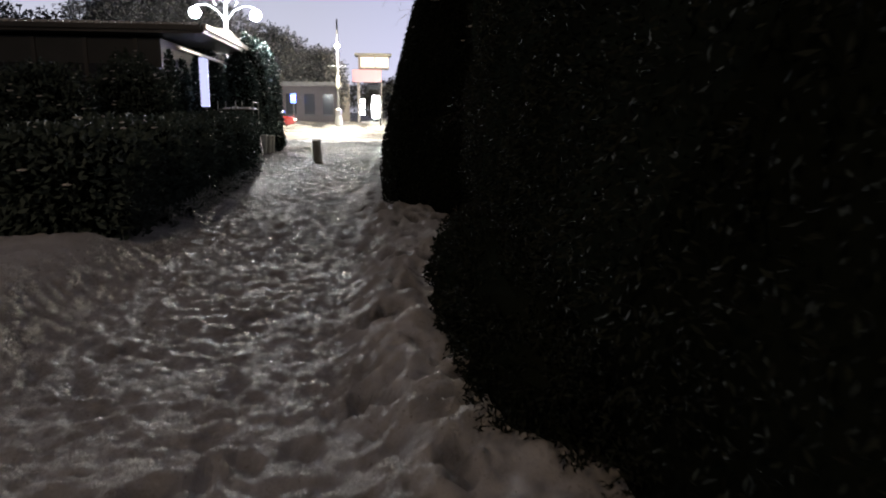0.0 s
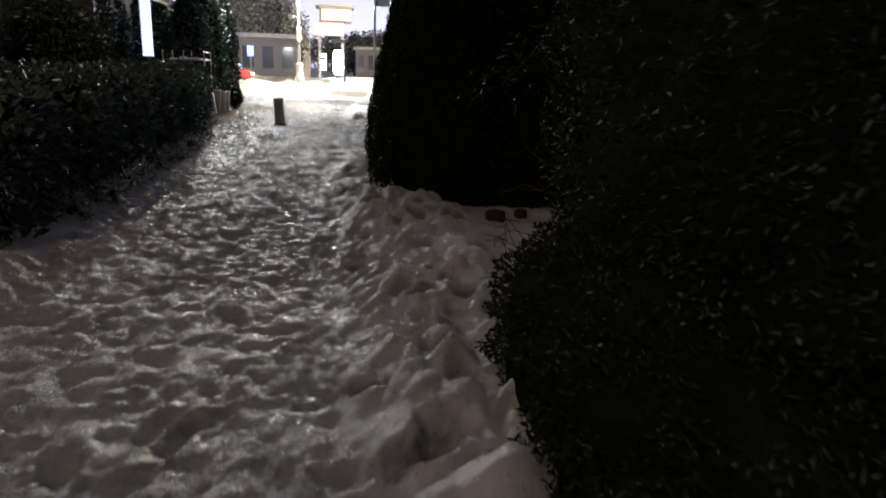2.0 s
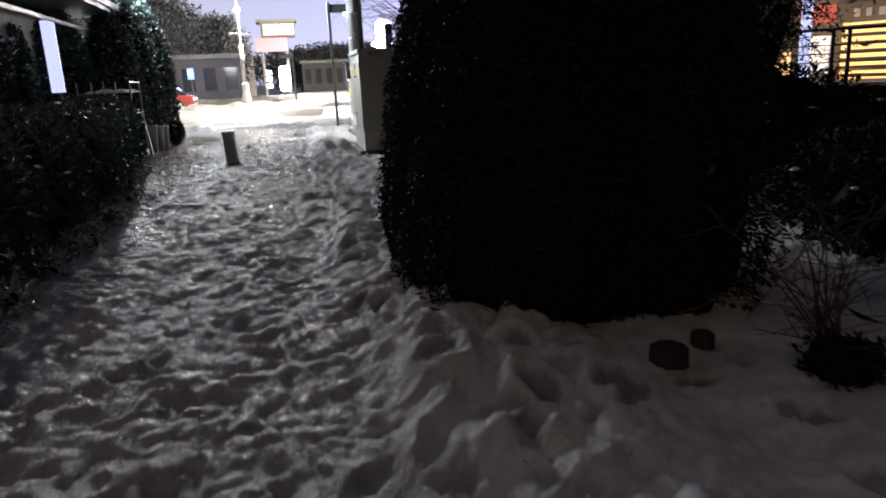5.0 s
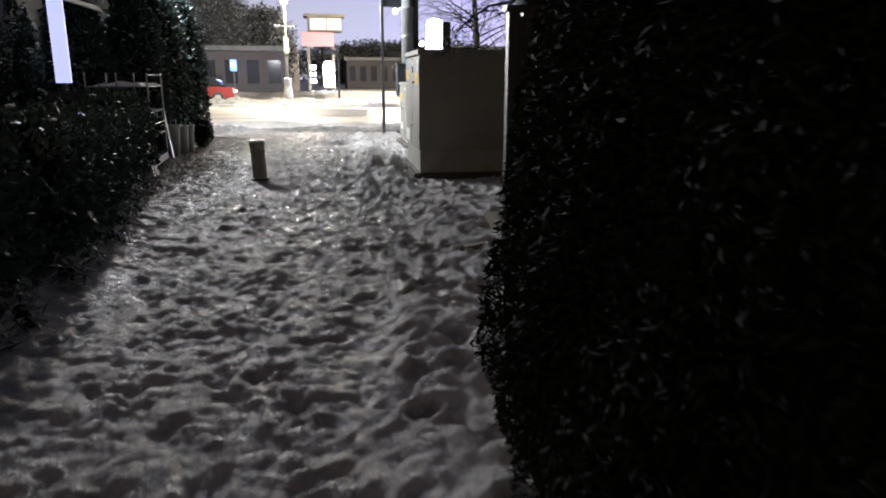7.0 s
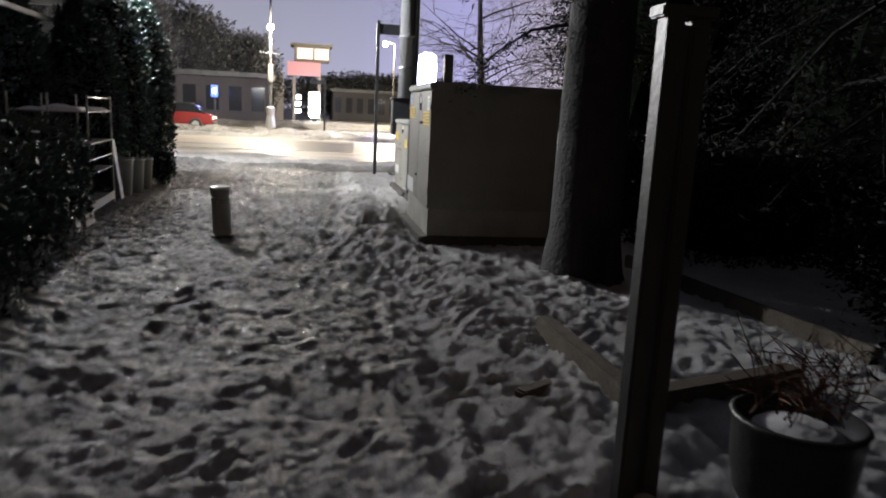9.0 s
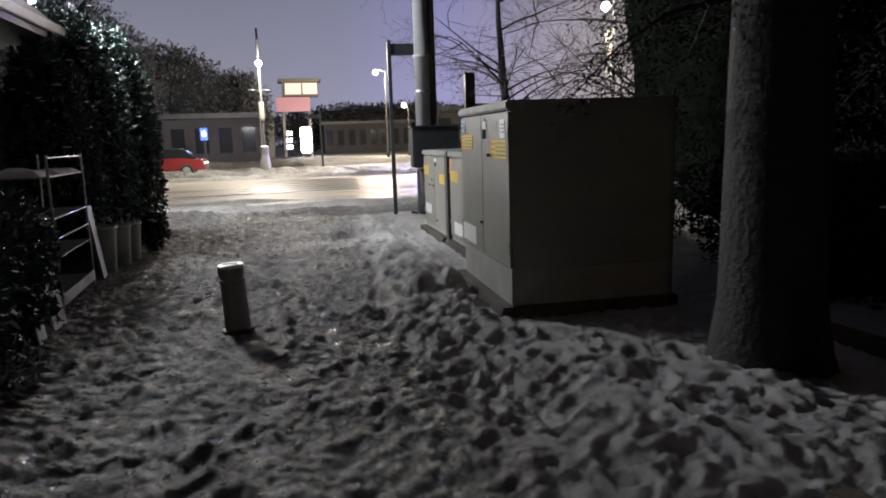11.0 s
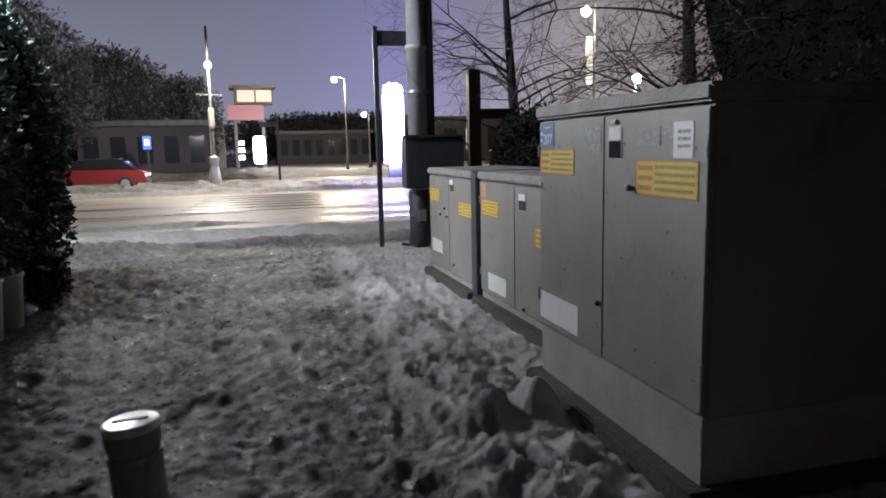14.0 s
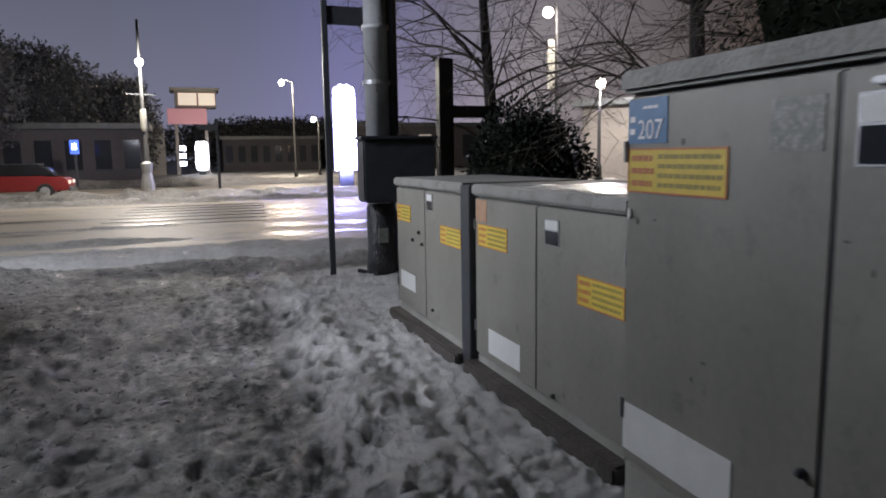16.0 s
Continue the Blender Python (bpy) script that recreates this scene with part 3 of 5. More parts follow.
def shell(n, sx, sy, sz, seed, lump=0.16, bottom=0.0, power=2.6, deep=0.22):
    """Places on the uneven skin of a rounded block standing on the ground, and the ways out."""
    rng = np.random.RandomState(seed)
    d = rng.normal(0, 1, (n, 3))
    d /= np.linalg.norm(d, axis=1, keepdims=True)
    r = (np.abs(d) ** power).sum(1) ** (-1 / power)
    bumps = value_noise(d[:, 0] * 3 + 9, d[:, 1] * 3 + d[:, 2] * 2.3 + 9, 0.45, seed + 1) + 0.5 * value_noise(d[:, 0] * 3 + 19, d[:, 2] * 3 + d[:, 1] * 2 + 9, 0.17, seed + 2)
    r = r * (1 + lump * (bumps - 0.8)) * (1 - deep * rng.rand(n) ** 2)
    p = d * r[:, None]
    p = p * [sx, sy, sz * 0.5] + [0, 0, sz * 0.5 + bottom]
    return p, d


def bush(name, x, y, sx, sy, sz, n, leaf, material, seed, label, category="hedge", group="", lump=0.18, power=2.6, taper=0.0, snow=0, aspect=0.45, core=0.80, droop=0.0, stems=3, deep=0.22, sunk=0.0):
    """A dense shrub: an added inner body coloured dark for shade, stems at the ground, and a skin of single leaves."""
    root = thing(name, x, y, -sunk, 0, label, category, group)

    def shaped(p):
        k = 1 - taper * np.clip(p[:, 2:] / sz, 0, 1) ** 1.5
        return np.concatenate([p[:, :2] * k, p[:, 2:]], 1)

    p, d = shell(n, sx, sy, sz, seed, lump, 0.0, power, deep)
    me = leaf_mesh("foliage", shaped(p), d, leaf, seed + 5, droop, aspect)
    me.materials.append(material)
    tagged(new("foliage", me), kind="stuff").parent = root
    bm = bmesh.new()
    bmesh.ops.create_icosphere(bm, subdivisions=4, radius=1.0)
    q = np.array([v.co[:] for v in bm.verts])
    r = (np.abs(q) ** power).sum(1) ** (-1 / power)
    r *= 1 + 0.15 * (value_noise(q[:, 0] * 3 + 9, q[:, 1] * 3 + q[:, 2] * 2 + 9, 0.4, seed + 1) - 0.8)
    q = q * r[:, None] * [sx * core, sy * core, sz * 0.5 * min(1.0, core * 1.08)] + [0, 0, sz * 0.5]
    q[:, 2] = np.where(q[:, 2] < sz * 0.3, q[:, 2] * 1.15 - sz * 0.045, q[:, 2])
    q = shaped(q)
    for v, c in zip(bm.verts, q):
        v.co = c
    part("inner_shade_body", bm, FAR_CORE if material is FAR_FOLIAGE else CORE, root)
    rng = random.Random(seed)
    for k in range(stems):
        a, b = rng.uniform(-0.5, 0.5) * sx, rng.uniform(-0.5, 0.5) * sy
        part("stem", tube([(a, b, -0.05), (a * 1.1, b, sz * 0.2), (a * 0.9, b * 0.9, sz * 0.45)], [0.035, 0.03, 0.02], 6), BARK, root)
    if snow:
        rs = np.random.RandomState(seed + 8)
        p, d = shell(snow * 6, sx, sy, sz, seed + 3, lump, 0.0, power, 0.03)
        p = shaped(p)[(d[:, 2] > 0.05)][:snow]
        bm = bmesh.new()
        for c in p:
            w = rs.uniform(0.012, 0.032)
            m = Matrix.Translation(Vector(c)) @ Matrix.Diagonal((w * rs.uniform(1, 2), w * rs.uniform(1, 2), w * 0.45, 1))
            bmesh.ops.create_icosphere(bm, subdivisions=1, radius=1.0, matrix=m)
        tagged(part("snow_flecks", bm, CLEAN_SNOW, root, "small clumps of snow caught on the leaves"), kind="stuff")
    return root


rng = random.Random(3)
for k in range(8):
    y = 7.6 + k * 1.42
    bush("laurel_hedge", -2.80 - 0.16 * max(0.0, k - 4), y, 0.66, 0.86, 1.12 + rng.uniform(-0.07, 0.1), 5200, 0.085, LAUREL, 100 + k,
         "low dark evergreen hedge section beside the snowy path", "hedge", "path hedge", 0.2, 4.0, snow=10)
for k, (x, y, sx, sy, sz) in enumerate(((-4.95, 16.2, 0.65, 0.8, 2.3), (-4.85, 20.2, 0.6, 0.8, 2.75), (-4.85, 18.95, 0.5, 0.8, 2.75), (-4.8, 17.7, 0.5, 0.7, 2.6), (-4.55, 20.9, 0.75, 0.95, 2.8), (-3.60, 22.5, 0.80, 0.9, 3.3), (-3.45, 24.0, 0.72, 0.85, 3.25), (-4.6, 15.2, 0.9, 1.1, 2.1), (-5.2, 12.8, 0.9, 1.2, 1.9))):
    bush("tall_evergreen_shrub", x, y, sx, sy, sz, 7000, 0.11, LAUREL, 140 + k,
         "tall bluish evergreen shrub with frosty leaf tips", "shrub", "tall shrubs by the kiosk", 0.3, 2.7, taper=0.28, snow=60)
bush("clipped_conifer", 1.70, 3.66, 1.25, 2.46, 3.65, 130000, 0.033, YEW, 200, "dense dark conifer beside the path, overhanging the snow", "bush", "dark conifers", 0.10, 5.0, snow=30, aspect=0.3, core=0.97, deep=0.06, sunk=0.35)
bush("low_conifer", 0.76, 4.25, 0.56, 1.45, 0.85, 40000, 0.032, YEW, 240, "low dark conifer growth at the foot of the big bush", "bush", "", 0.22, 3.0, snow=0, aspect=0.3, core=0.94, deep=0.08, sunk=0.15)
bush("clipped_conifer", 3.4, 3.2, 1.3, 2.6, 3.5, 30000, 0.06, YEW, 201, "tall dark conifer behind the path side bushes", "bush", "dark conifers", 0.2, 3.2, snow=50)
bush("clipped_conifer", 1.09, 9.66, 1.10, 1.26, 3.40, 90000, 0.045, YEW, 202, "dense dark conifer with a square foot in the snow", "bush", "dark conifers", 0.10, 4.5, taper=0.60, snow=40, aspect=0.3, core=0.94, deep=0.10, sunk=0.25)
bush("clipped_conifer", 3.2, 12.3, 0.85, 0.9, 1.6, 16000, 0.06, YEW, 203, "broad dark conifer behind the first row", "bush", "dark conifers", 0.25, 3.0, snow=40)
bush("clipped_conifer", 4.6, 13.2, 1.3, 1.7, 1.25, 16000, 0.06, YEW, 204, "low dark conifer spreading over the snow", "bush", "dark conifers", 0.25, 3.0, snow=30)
for k, (x, y, sx, sy, sz) in enumerate(((3.5, 9.3, 0.8, 0.8, 0.85), (4.9, 8.5, 0.9, 0.8, 0.8), (5.0, 10.5, 1.0, 0.9, 0.92), (6.4, 12.0, 1.1, 1.0, 0.92), (7.9, 13.6, 1.2, 1.0, 0.85), (6.6, 9.6, 1.2, 1.0, 0.8))):
    bush("low_evergreen", x, y, sx, sy, sz, 6500, 0.07, YEW, 220 + k, "low dark evergreen bush at the back of the snowy yard", "bush", "low evergreens", 0.3, 2.6, snow=14)
bush("clipped_conifer", 4.2, 17.2, 1.3, 1.7, 1.3, 16000, 0.06, YEW, 205, "low dark conifer beyond the tree", "bush", "dark conifers", 0.25, 3.0, snow=30)
bush("round_shrub", 3.35, 24.6, 0.75, 0.8, 2.05, 9000, 0.07, YEW, 206, "rounded dark shrub behind the small cabinets", "shrub", "", 0.35, 2.2, snow=20)
bush("tall_evergreen_shrub", -3.65, 21.6, 0.65, 0.65, 2.8, 6000, 0.10, LAUREL, 160, "tall bluish evergreen shrub with frosty leaf tips", "shrub", "tall shrubs by the kiosk", 0.3, 2.4, taper=0.35, snow=50)
bush("round_shrub", -2.78, 22.75, 0.22, 0.22, 0.62, 700, 0.07, LAUREL, 207, "small leafy shrub beside the buckets", "shrub", "", 0.3, 2.2, snow=4, stems=1)


FROST = leaf_material("frosted_sprigs", (0.16, 0.18, 0.17), (0.58, 0.60, 0.62), 0.5)
for k in range(15):
    bush("frosted_tuft", -2.17 - 0.07 * max(0, k - 8) + rng.uniform(-0.05, 0.05), 8.3 + 0.62 * k + rng.uniform(-0.15, 0.15), 0.13, 0.17, 0.25, 130, 0.13, FROST, 500 + k,
         "frosted leaning sprigs at the foot of the hedge", "tuft", "frosted tufts", 0.3, 2.0, aspect=0.16, core=0.3, stems=1)


def branches(bm, start, way, length, radius, depth, rnd, droop=0.0, spread=0.6, kids=(3, 5)):
    pts, p, d = [Vector(start)], Vector(start), Vector(way).normalized()
    n = 5
    for _ in range(n):
        d = (d + Vector((rnd.gauss(0, 0.13), rnd.gauss(0, 0.13), rnd.gauss(0, 0.10) - droop))).normalized()
        p = p + d * (length / n)
        pts.append(p.copy())
    tube([q[:] for q in pts], [max(0.0025, radius * (1 - 0.75 * i / n)) for i in range(n + 1)], 5 if depth > 1 else 3, bm)
    if depth:
        for _ in range(rnd.randint(*kids)):
            i = rnd.randint(1, n)
            away = Vector((rnd.gauss(0, 1), rnd.gauss(0, 1), rnd.gauss(0.1, 0.7))).normalized()
            dd = (d * (1 - spread) + away * spread).normalized()
            branches(bm, pts[i][:], dd[:], length * rnd.uniform(0.45, 0.7), radius * 0.45, depth - 1, rnd, droop, spread, kids)
    return bm


def bare_tree(x, y, h, r, seed, label, lean=0.05, depth=4, droop=0.03):
    rnd = random.Random(seed)
    root = thing("bare_tree", x, y, 0, 0, label, "tree", "bare trees")
    trunk = [(lean * h * t + 0.05 * math.sin(7 * t), 0.04 * math.cos(5 * t), h * t - 0.1 * (t == 0)) for t in (0, 0.12, 0.3, 0.5, 0.75, 1)]
    part("trunk", tube(trunk, [r * 1.35, r, r * 0.9, r * 0.75, r * 0.5, r * 0.2], 10), BARK, root, smooth=True)
    bm = bmesh.new()
    for k in range(24):
        t = rnd.uniform(0.3, 1.0)
        a = rnd.uniform(0, 2 * math.pi)
        branches(bm, (lean * h * t, 0, h * t), (math.cos(a), math.sin(a), 0.45), h * 0.36, r * 0.24, depth - 1, rnd, droop)
    part("crown", bm, TWIG, root)
    return root


bare_tree(3.9, 26.6, 5.2, 0.11, 21, "slender leafless tree behind the cabinets", -0.05)
bare_tree(6.4, 25.2, 6.0, 0.14, 22, "leafless tree with drooping twigs at the road side", -0.03)
bare_tree(5.0, 22.0, 5.0, 0.07, 23, "thin leafless tree among dark conifers", 0.02)
bare_tree(5.2, 8.2, 3.8, 0.06, 24, "thin leafless tree before the lit shopfronts", 0.02, 3)
bare_tree(7.2, 11.5, 4.4, 0.07, 25, "thin leafless tree before the railing", 0.02, 3)


def spruce(x, y, h, base, r, n, seed, label, reach=2.2):
    """A conifer with a bare lower trunk, drooping boughs and sprays of needles."""
    rnd, rs = random.Random(seed), np.random.RandomState(seed)
    root = thing("spruce", x, y, 0, 0, label, "tree", "spruces")
    prof = [(r * 1.5, -0.1), (r * 1.22, 0.12), (r * 1.05, 0.45), (r, 1.2), (r * 0.85, h * 0.4), (r * 0.5, h * 0.75), (0.02, h)]
    part("trunk", lathe(prof, 14), BARK, root, smooth=True)
    bm, pts, outs = bmesh.new(), [], []
    for k in range(n):
        z = base + (h - base) * (k / n) ** 0.9
        a = rnd.uniform(0, 2 * math.pi)
        L = reach * (1 - (z - base) / (h - base + 0.3)) * rnd.uniform(0.75, 1.1) + 0.25
        way = Vector((math.cos(a), math.sin(a), 0.0))
        line = [Vector((0, 0, z)) + way * (L * t) + Vector((0, 0, 0.12 * L * math.sin(3 * t) - 0.38 * L * t * t)) for t in (0, 0.25, 0.5, 0.75, 1)]
        tube([q[:] for q in line], [0.03, 0.022, 0.016, 0.01, 0.004], 4, bm)
        m = int(330 * L)
        t = rs.rand(m) ** 0.7
        seg = np.array([q[:] for q in line])
        f = t * 3.999
        i = f.astype(int)
        c = seg[i] + (seg[i + 1] - seg[i]) * (f - i)[:, None]
        side = np.cross(way, (0, 0, 1))
        w = rs.normal(0, 0.22, (m, 1)) * (0.35 + 0.65 * (1 - t[:, None])) * L
        c = c + np.array(side)[None] * w + rs.normal(0, 0.05, (m, 3)) - np.array([0, 0, 1.0])[None] * np.abs(w) * 0.35
        pts.append(c)
        outs.append(np.tile(way, (m, 1)) * 0.7 + np.array(side)[None] * np.sign(w))
    part("limb", bm, BARK, root)
    me = leaf_mesh("foliage", np.concatenate(pts), np.concatenate(outs), 0.065, seed + 1, 0.35, 0.22)
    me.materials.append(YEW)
    tagged(new("foliage", me), kind="stuff").parent = root
    return root


spruce(2.03, 15.75, 9.0, 2.0, 0.30, 64, 31, "tall spruce with a thick dark trunk beside the cabinets", 1.05)
bush("tall_conifer", 5.3, 20.3, 1.9, 2.5, 7.5, 60000, 0.07, YEW, 232, "tall ragged dark conifer behind the largest cabinet", "tree", "tall conifers", 0.5, 2.6, aspect=0.3, core=0.84, deep=0.3)
spruce(5.6, 16.8, 8.5, 1.5, 0.17, 50, 33, "dark spruce standing in the hedge", 2.2)
spruce(3.3, 13.0, 7.5, 2.1, 0.13, 40, 34, "slender spruce with low drooping boughs", 1.9)
spruce(4.6, 14.6, 8.5, 1.0, 0.16, 70, 37, "broad dark spruce behind the timber edging", 2.3)
bush("tall_conifer", 5.9, 15.9, 1.6, 2.0, 7.0, 46000, 0.07, YEW, 233, "tall dense dark conifer beyond the timber edging", "tree", "tall conifers", 0.5, 2.6, aspect=0.3, core=0.84, deep=0.3)
# Two spruces added, mostly out of view, to darken the yard snow.
spruce(3.5, 7.0, 9.0, 2.3, 0.18, 66, 35, "large dark spruce added over the snowy yard to block sky light", 2.9)
spruce(3.4, 0.6, 9.0, 2.6, 0.18, 50, 36, "large dark spruce added behind the first bush to block sky light", 2.9)

# bare shrub and small stump in the snow
root = thing("bare_shrub", 1.70, 8.0, 0.03, 0, "small leafless shrub poking out of the snow", "shrub")
rnd = random.Random(41)
for k in range(9):
    bm = branches(bmesh.new(), (rnd.uniform(-0.1, 0.1), rnd.uniform(-0.1, 0.1), 0), (rnd.uniform(-0.6, 0.6), rnd.uniform(-0.4, 0.4), 1), 0.5, 0.009, 2, rnd)
    part("branch", bm, TWIG, root)
bush("round_shrub", 1.55, 7.78, 0.18, 0.16, 0.22, 420, 0.04, YEW, 43, "small dark leafy plant in the snow", "shrub", "", 0.3, 2.2, stems=1)
root = thing("bare_shrub", 0.80, 6.15, 0.03, 0, "leafless shrub with low twigs drooping over the snow", "shrub")
rnd = random.Random(47)
for k in range(5):
    bm = branches(bmesh.new(), (rnd.uniform(-0.1, 0.15), rnd.uniform(-0.3, 0.2), 0.05), (rnd.uniform(-0.9, 0.2), rnd.uniform(-0.6, 0.5), 0.8), 0.36, 0.0035, 2, rnd, 0.10)
    part("branch", bm, TWIG, root)
for sx, sy, r in ((0.98, 8.12, 0.085), (1.22, 8.24, 0.055)):
    s = part("stump", lathe([(r * 1.1, -0.05), (r, 0.06), (r * 0.96, 0.16), (r * 0.8, 0.17)], 11), BARK, None, "dark cut stump sunk in the snow", True)
    s.location = (sx, sy, ground_z(sx, sy) - 0.10)
    tagged(s, category="stump")

# ---- bollard ----
boll = thing("bollard", -1.285, 17.79, 0.02, 0, "squat grey bollard with a bright slotted cap in the path", "bollard")
part("base_ring", lathe([(0.128, -0.06), (0.128, 0.004), (0.11, 0.012)], 24), WET_BASE, boll)
part("body", lathe([(0.104, 0.0), (0.100, 0.03), (0.096, 0.385), (0.102, 0.39), (0.102, 0.41), (0.094, 0.415), (0.094, 0.445), (0.102, 0.45), (0.102, 0.50)], 28), BOLLARD, boll, smooth=False)
part("cap", lathe([(0.103, 0.50), (0.105, 0.51), (0.101, 0.528), (0.090, 0.532), (0.0, 0.534)], 28), BOLLARD_TOP, boll, "bright worn cap", True)
part("slot", box(-0.062, 0.062, -0.010, 0.010, 0.525, 0.5375), DARK_PLASTIC, boll)


boll.rotation_euler = (0.0, radians(-2.5), 0.0)

# ---- electrical cabinets ----
def bars(parent, x, y0, y1, z0, z1, rows, rnd, material=DARK_PRINT, thick=0.0012):
    """Unreadable lines of print on a plate that faces -x."""
    bm = bmesh.new()
    dz = (z1 - z0) / rows
    for k in range(rows):
        a = y1 - 0.002
        while a > y0 + 0.01:
            w = rnd.uniform(0.012, 0.035)
            b = max(a - w, y0)
            box(x - thick, x, b, a, z0 + dz * (k + 0.25), z0 + dz * (k + 0.72), 0, bm)
            a = b - 0.006
    return tagged(part("print", bm, material, parent), kind="stuff")


def yellow_label(parent, x, y0, y1, z0, z1, seed):
    """Warning label with a red rim: print columns on a plate facing -x; y1 is its reading start."""
    rnd = random.Random(seed)
    plate = part("warning_label", box(x - 0.002, x, y0, y1, z0, z1), YELLOW, parent, "faded yellow warning label with red print")
    bm = bmesh.new()
    t = 0.006
    for q in ((y0, y1, z1 - t, z1), (y0, y1, z0, z0 + t), (y0, y0 + t, z0, z1), (y1 - t, y1, z0, z1)):
        box(x - 0.0035, x - 0.002, *q, 0, bm)
    part("rim", bm, RED_PRINT, plate)
    w = y1 - y0
    bars(plate, x - 0.002, y1 - 0.30 * w, y1 - 0.04 * w, z0 + 0.08 * (z1 - z0), z1 - 0.08 * (z1 - z0), 3, rnd, RED_PRINT)
    bars(plate, x - 0.002, y0 + 0.04 * w, y1 - 0.34 * w, z0 + 0.10 * (z1 - z0), z1 - 0.08 * (z1 - z0), 4, rnd)
    return plate


def cabinet(name, x, y0, y1, depth, top, seam, label, door_bottom, turn=0.0, plinth_h=0.43):
    """A street cabinet: local x runs from the front (0) back; y from 0 to its length."""
    L = y1 - y0
    root = thing(name, x, y0, 0, turn, label, "electrical cabinet", "electrical cabinets")
    part("base", box(-0.085, depth + 0.04, -0.04, L + 0.04, -0.05, 0.105, 0.014), WET_BASE, root, "dark wet concrete base")
    part("plinth", box(0.012, depth, 0.012, L - 0.012, 0.085, plinth_h - 0.012, 0.006), PLINTH, root)
    part("body", box(0.02, depth, 0.0, L, plinth_h - 0.012, top - 0.075, 0.008), CAB, root)
    part("roof", box(-0.02, depth + 0.02, -0.015, L + 0.015, top - 0.075, top, 0.014), CAB_CAP, root, "weathered grey roof cap")
    for a, b in ((0.012, seam - 0.004), (seam + 0.004, L - 0.012)):
        d = part("door", box(0.0, 0.026, a, b, door_bottom, top - 0.092, 0.005), CAB, root)
        for hz in (door_bottom + 0.15, top - 0.3):
            part("hinge", lathe([(0.009, hz), (0.009, hz + 0.07)], 8, -0.004, (a if a < 0.02 else b)), STEEL, d)
    part("seal", box(0.004, 0.03, seam - 0.006, seam + 0.006, door_bottom, top - 0.09), DARK_PLASTIC, root)
    return root


def lock(root, y, z, tag=""):
    k = part("lock", lathe([(0.014, 0), (0.014, 0.012), (0.008, 0.02)], 10), DARK_METAL, root)
    k.location, k.rotation_euler = (0.0, y, z), (0, radians(-90), 0)
    return k


def reading_window(root, y0, y1, z0, z1):
    w = part("meter_window", box(-0.004, 0.0, y0, y1, z0, z1), STEEL, root)
    part("glass", box(-0.006, -0.004, y0 + 0.008, y1 - 0.008, z0 + 0.006, z0 + (z1 - z0) * 0.55), PANE, w)
    part("plate", box(-0.006, -0.004, y0 + 0.008, y1 - 0.008, z0 + (z1 - z0) * 0.6, z1 - 0.006), PAPER, w)


big = cabinet("large_electrical_cabinet", 0.895, 17.40, 19.10, 1.43, 1.76, 0.86, "large grey two-door electrical cabinet with yellow labels", 0.415, -1.3, 0.415)
yellow_label(big, 0.0, 0.07, 0.55, 1.295, 1.455, 1)
yellow_label(big, 0.0, 1.205, 1.68, 1.36, 1.505, 2)
np_plate = part("number_plate", box(-0.003, 0.0, 1.475, 1.68, 1.52, 1.664), BLUE_PLATE, big, "small blue plate with the number 207")
txt = bpy.data.curves.new("number", "FONT")
txt.body, txt.size, txt.extrude, txt.align_x = "207", 0.088, 0.0008, "CENTER"
t_ob = new("number", txt)
t_ob.parent, t_ob.location = np_plate, (-0.0045, 1.56, 1.535)
t_ob.rotation_euler = (radians(90), 0, radians(-90))
txt.materials.append(WHITE_PRINT)
bars(np_plate, -0.003, 1.52, 1.60, 1.625, 1.645, 1, random.Random(3), WHITE_PRINT)
bars(np_plate, -0.003, 1.64, 1.67, 1.54, 1.62, 2, random.Random(5), WHITE_PRINT)
part("pale_label", box(-0.003, 0.0, 1.145, 1.68, 0.455, 0.625), PAPER, big, "blank pale label low on the door")
notice = part("paper_notice", box(-0.003, 0.0, 0.11, 0.25, 1.465, 1.615), PAPER, big, "pale torn notice")
bars(notice, -0.003, 0.13, 0.22, 1.50, 1.59, 3, random.Random(6), LEFTOVER)
part("label_residue", box(-0.002, 0.0, 0.895, 1.06, 1.49, 1.62), LEFTOVER, big)
part("label_residue", box(-0.002, 0.0, 0.35, 0.54, 1.52, 1.60), LEFTOVER, big)
part("label_residue", box(-0.002, 0.0, 0.14, 0.34, 1.545, 1.60), LEFTOVER, big)
reading_window(big, 0.68, 0.81, 1.455, 1.615)
lock(big, 0.905, 0.70)
handle = part("door_handle", box(-0.022, 0.0, 0.585, 0.625, 1.315, 1.34, 0.006), STEEL, big, "small steel turn handle")
part("handle_knob", lathe([(0.011, -0.034), (0.013, -0.022), (0.009, 0.0)], 10), DARK_METAL, handle).matrix_basis = Matrix.Translation((0.0, 0.575, 1.322)) @ Matrix.Rotation(radians(90), 4, "Y")
part("hasp", box(-0.018, 0.0, 0.72, 0.77, 1.628, 1.645, 0.003), STEEL, big)
part("door_stop", box(-0.008, 0.0, 1.655, 1.67, 1.27, 1.305, 0.002), PAPER, big)
rnd = random.Random(77)
for k in range(26):
    y, z = rnd.uniform(0.05, 1.65), rnd.uniform(0.45, 1.55)
    w, h = rnd.uniform(0.004, 0.014), rnd.uniform(0.004, 0.012)
    part("scuff", lathe([(w, 0.0), (w * 0.8, 0.0009)], 7), SCUFF, big).matrix_basis = Matrix.Translation((-0.0002, y, z)) @ Matrix.Rotation(radians(-90), 4, "Y") @ Matrix.Diagonal((h / w, 1.0, 1.0, 1.0))

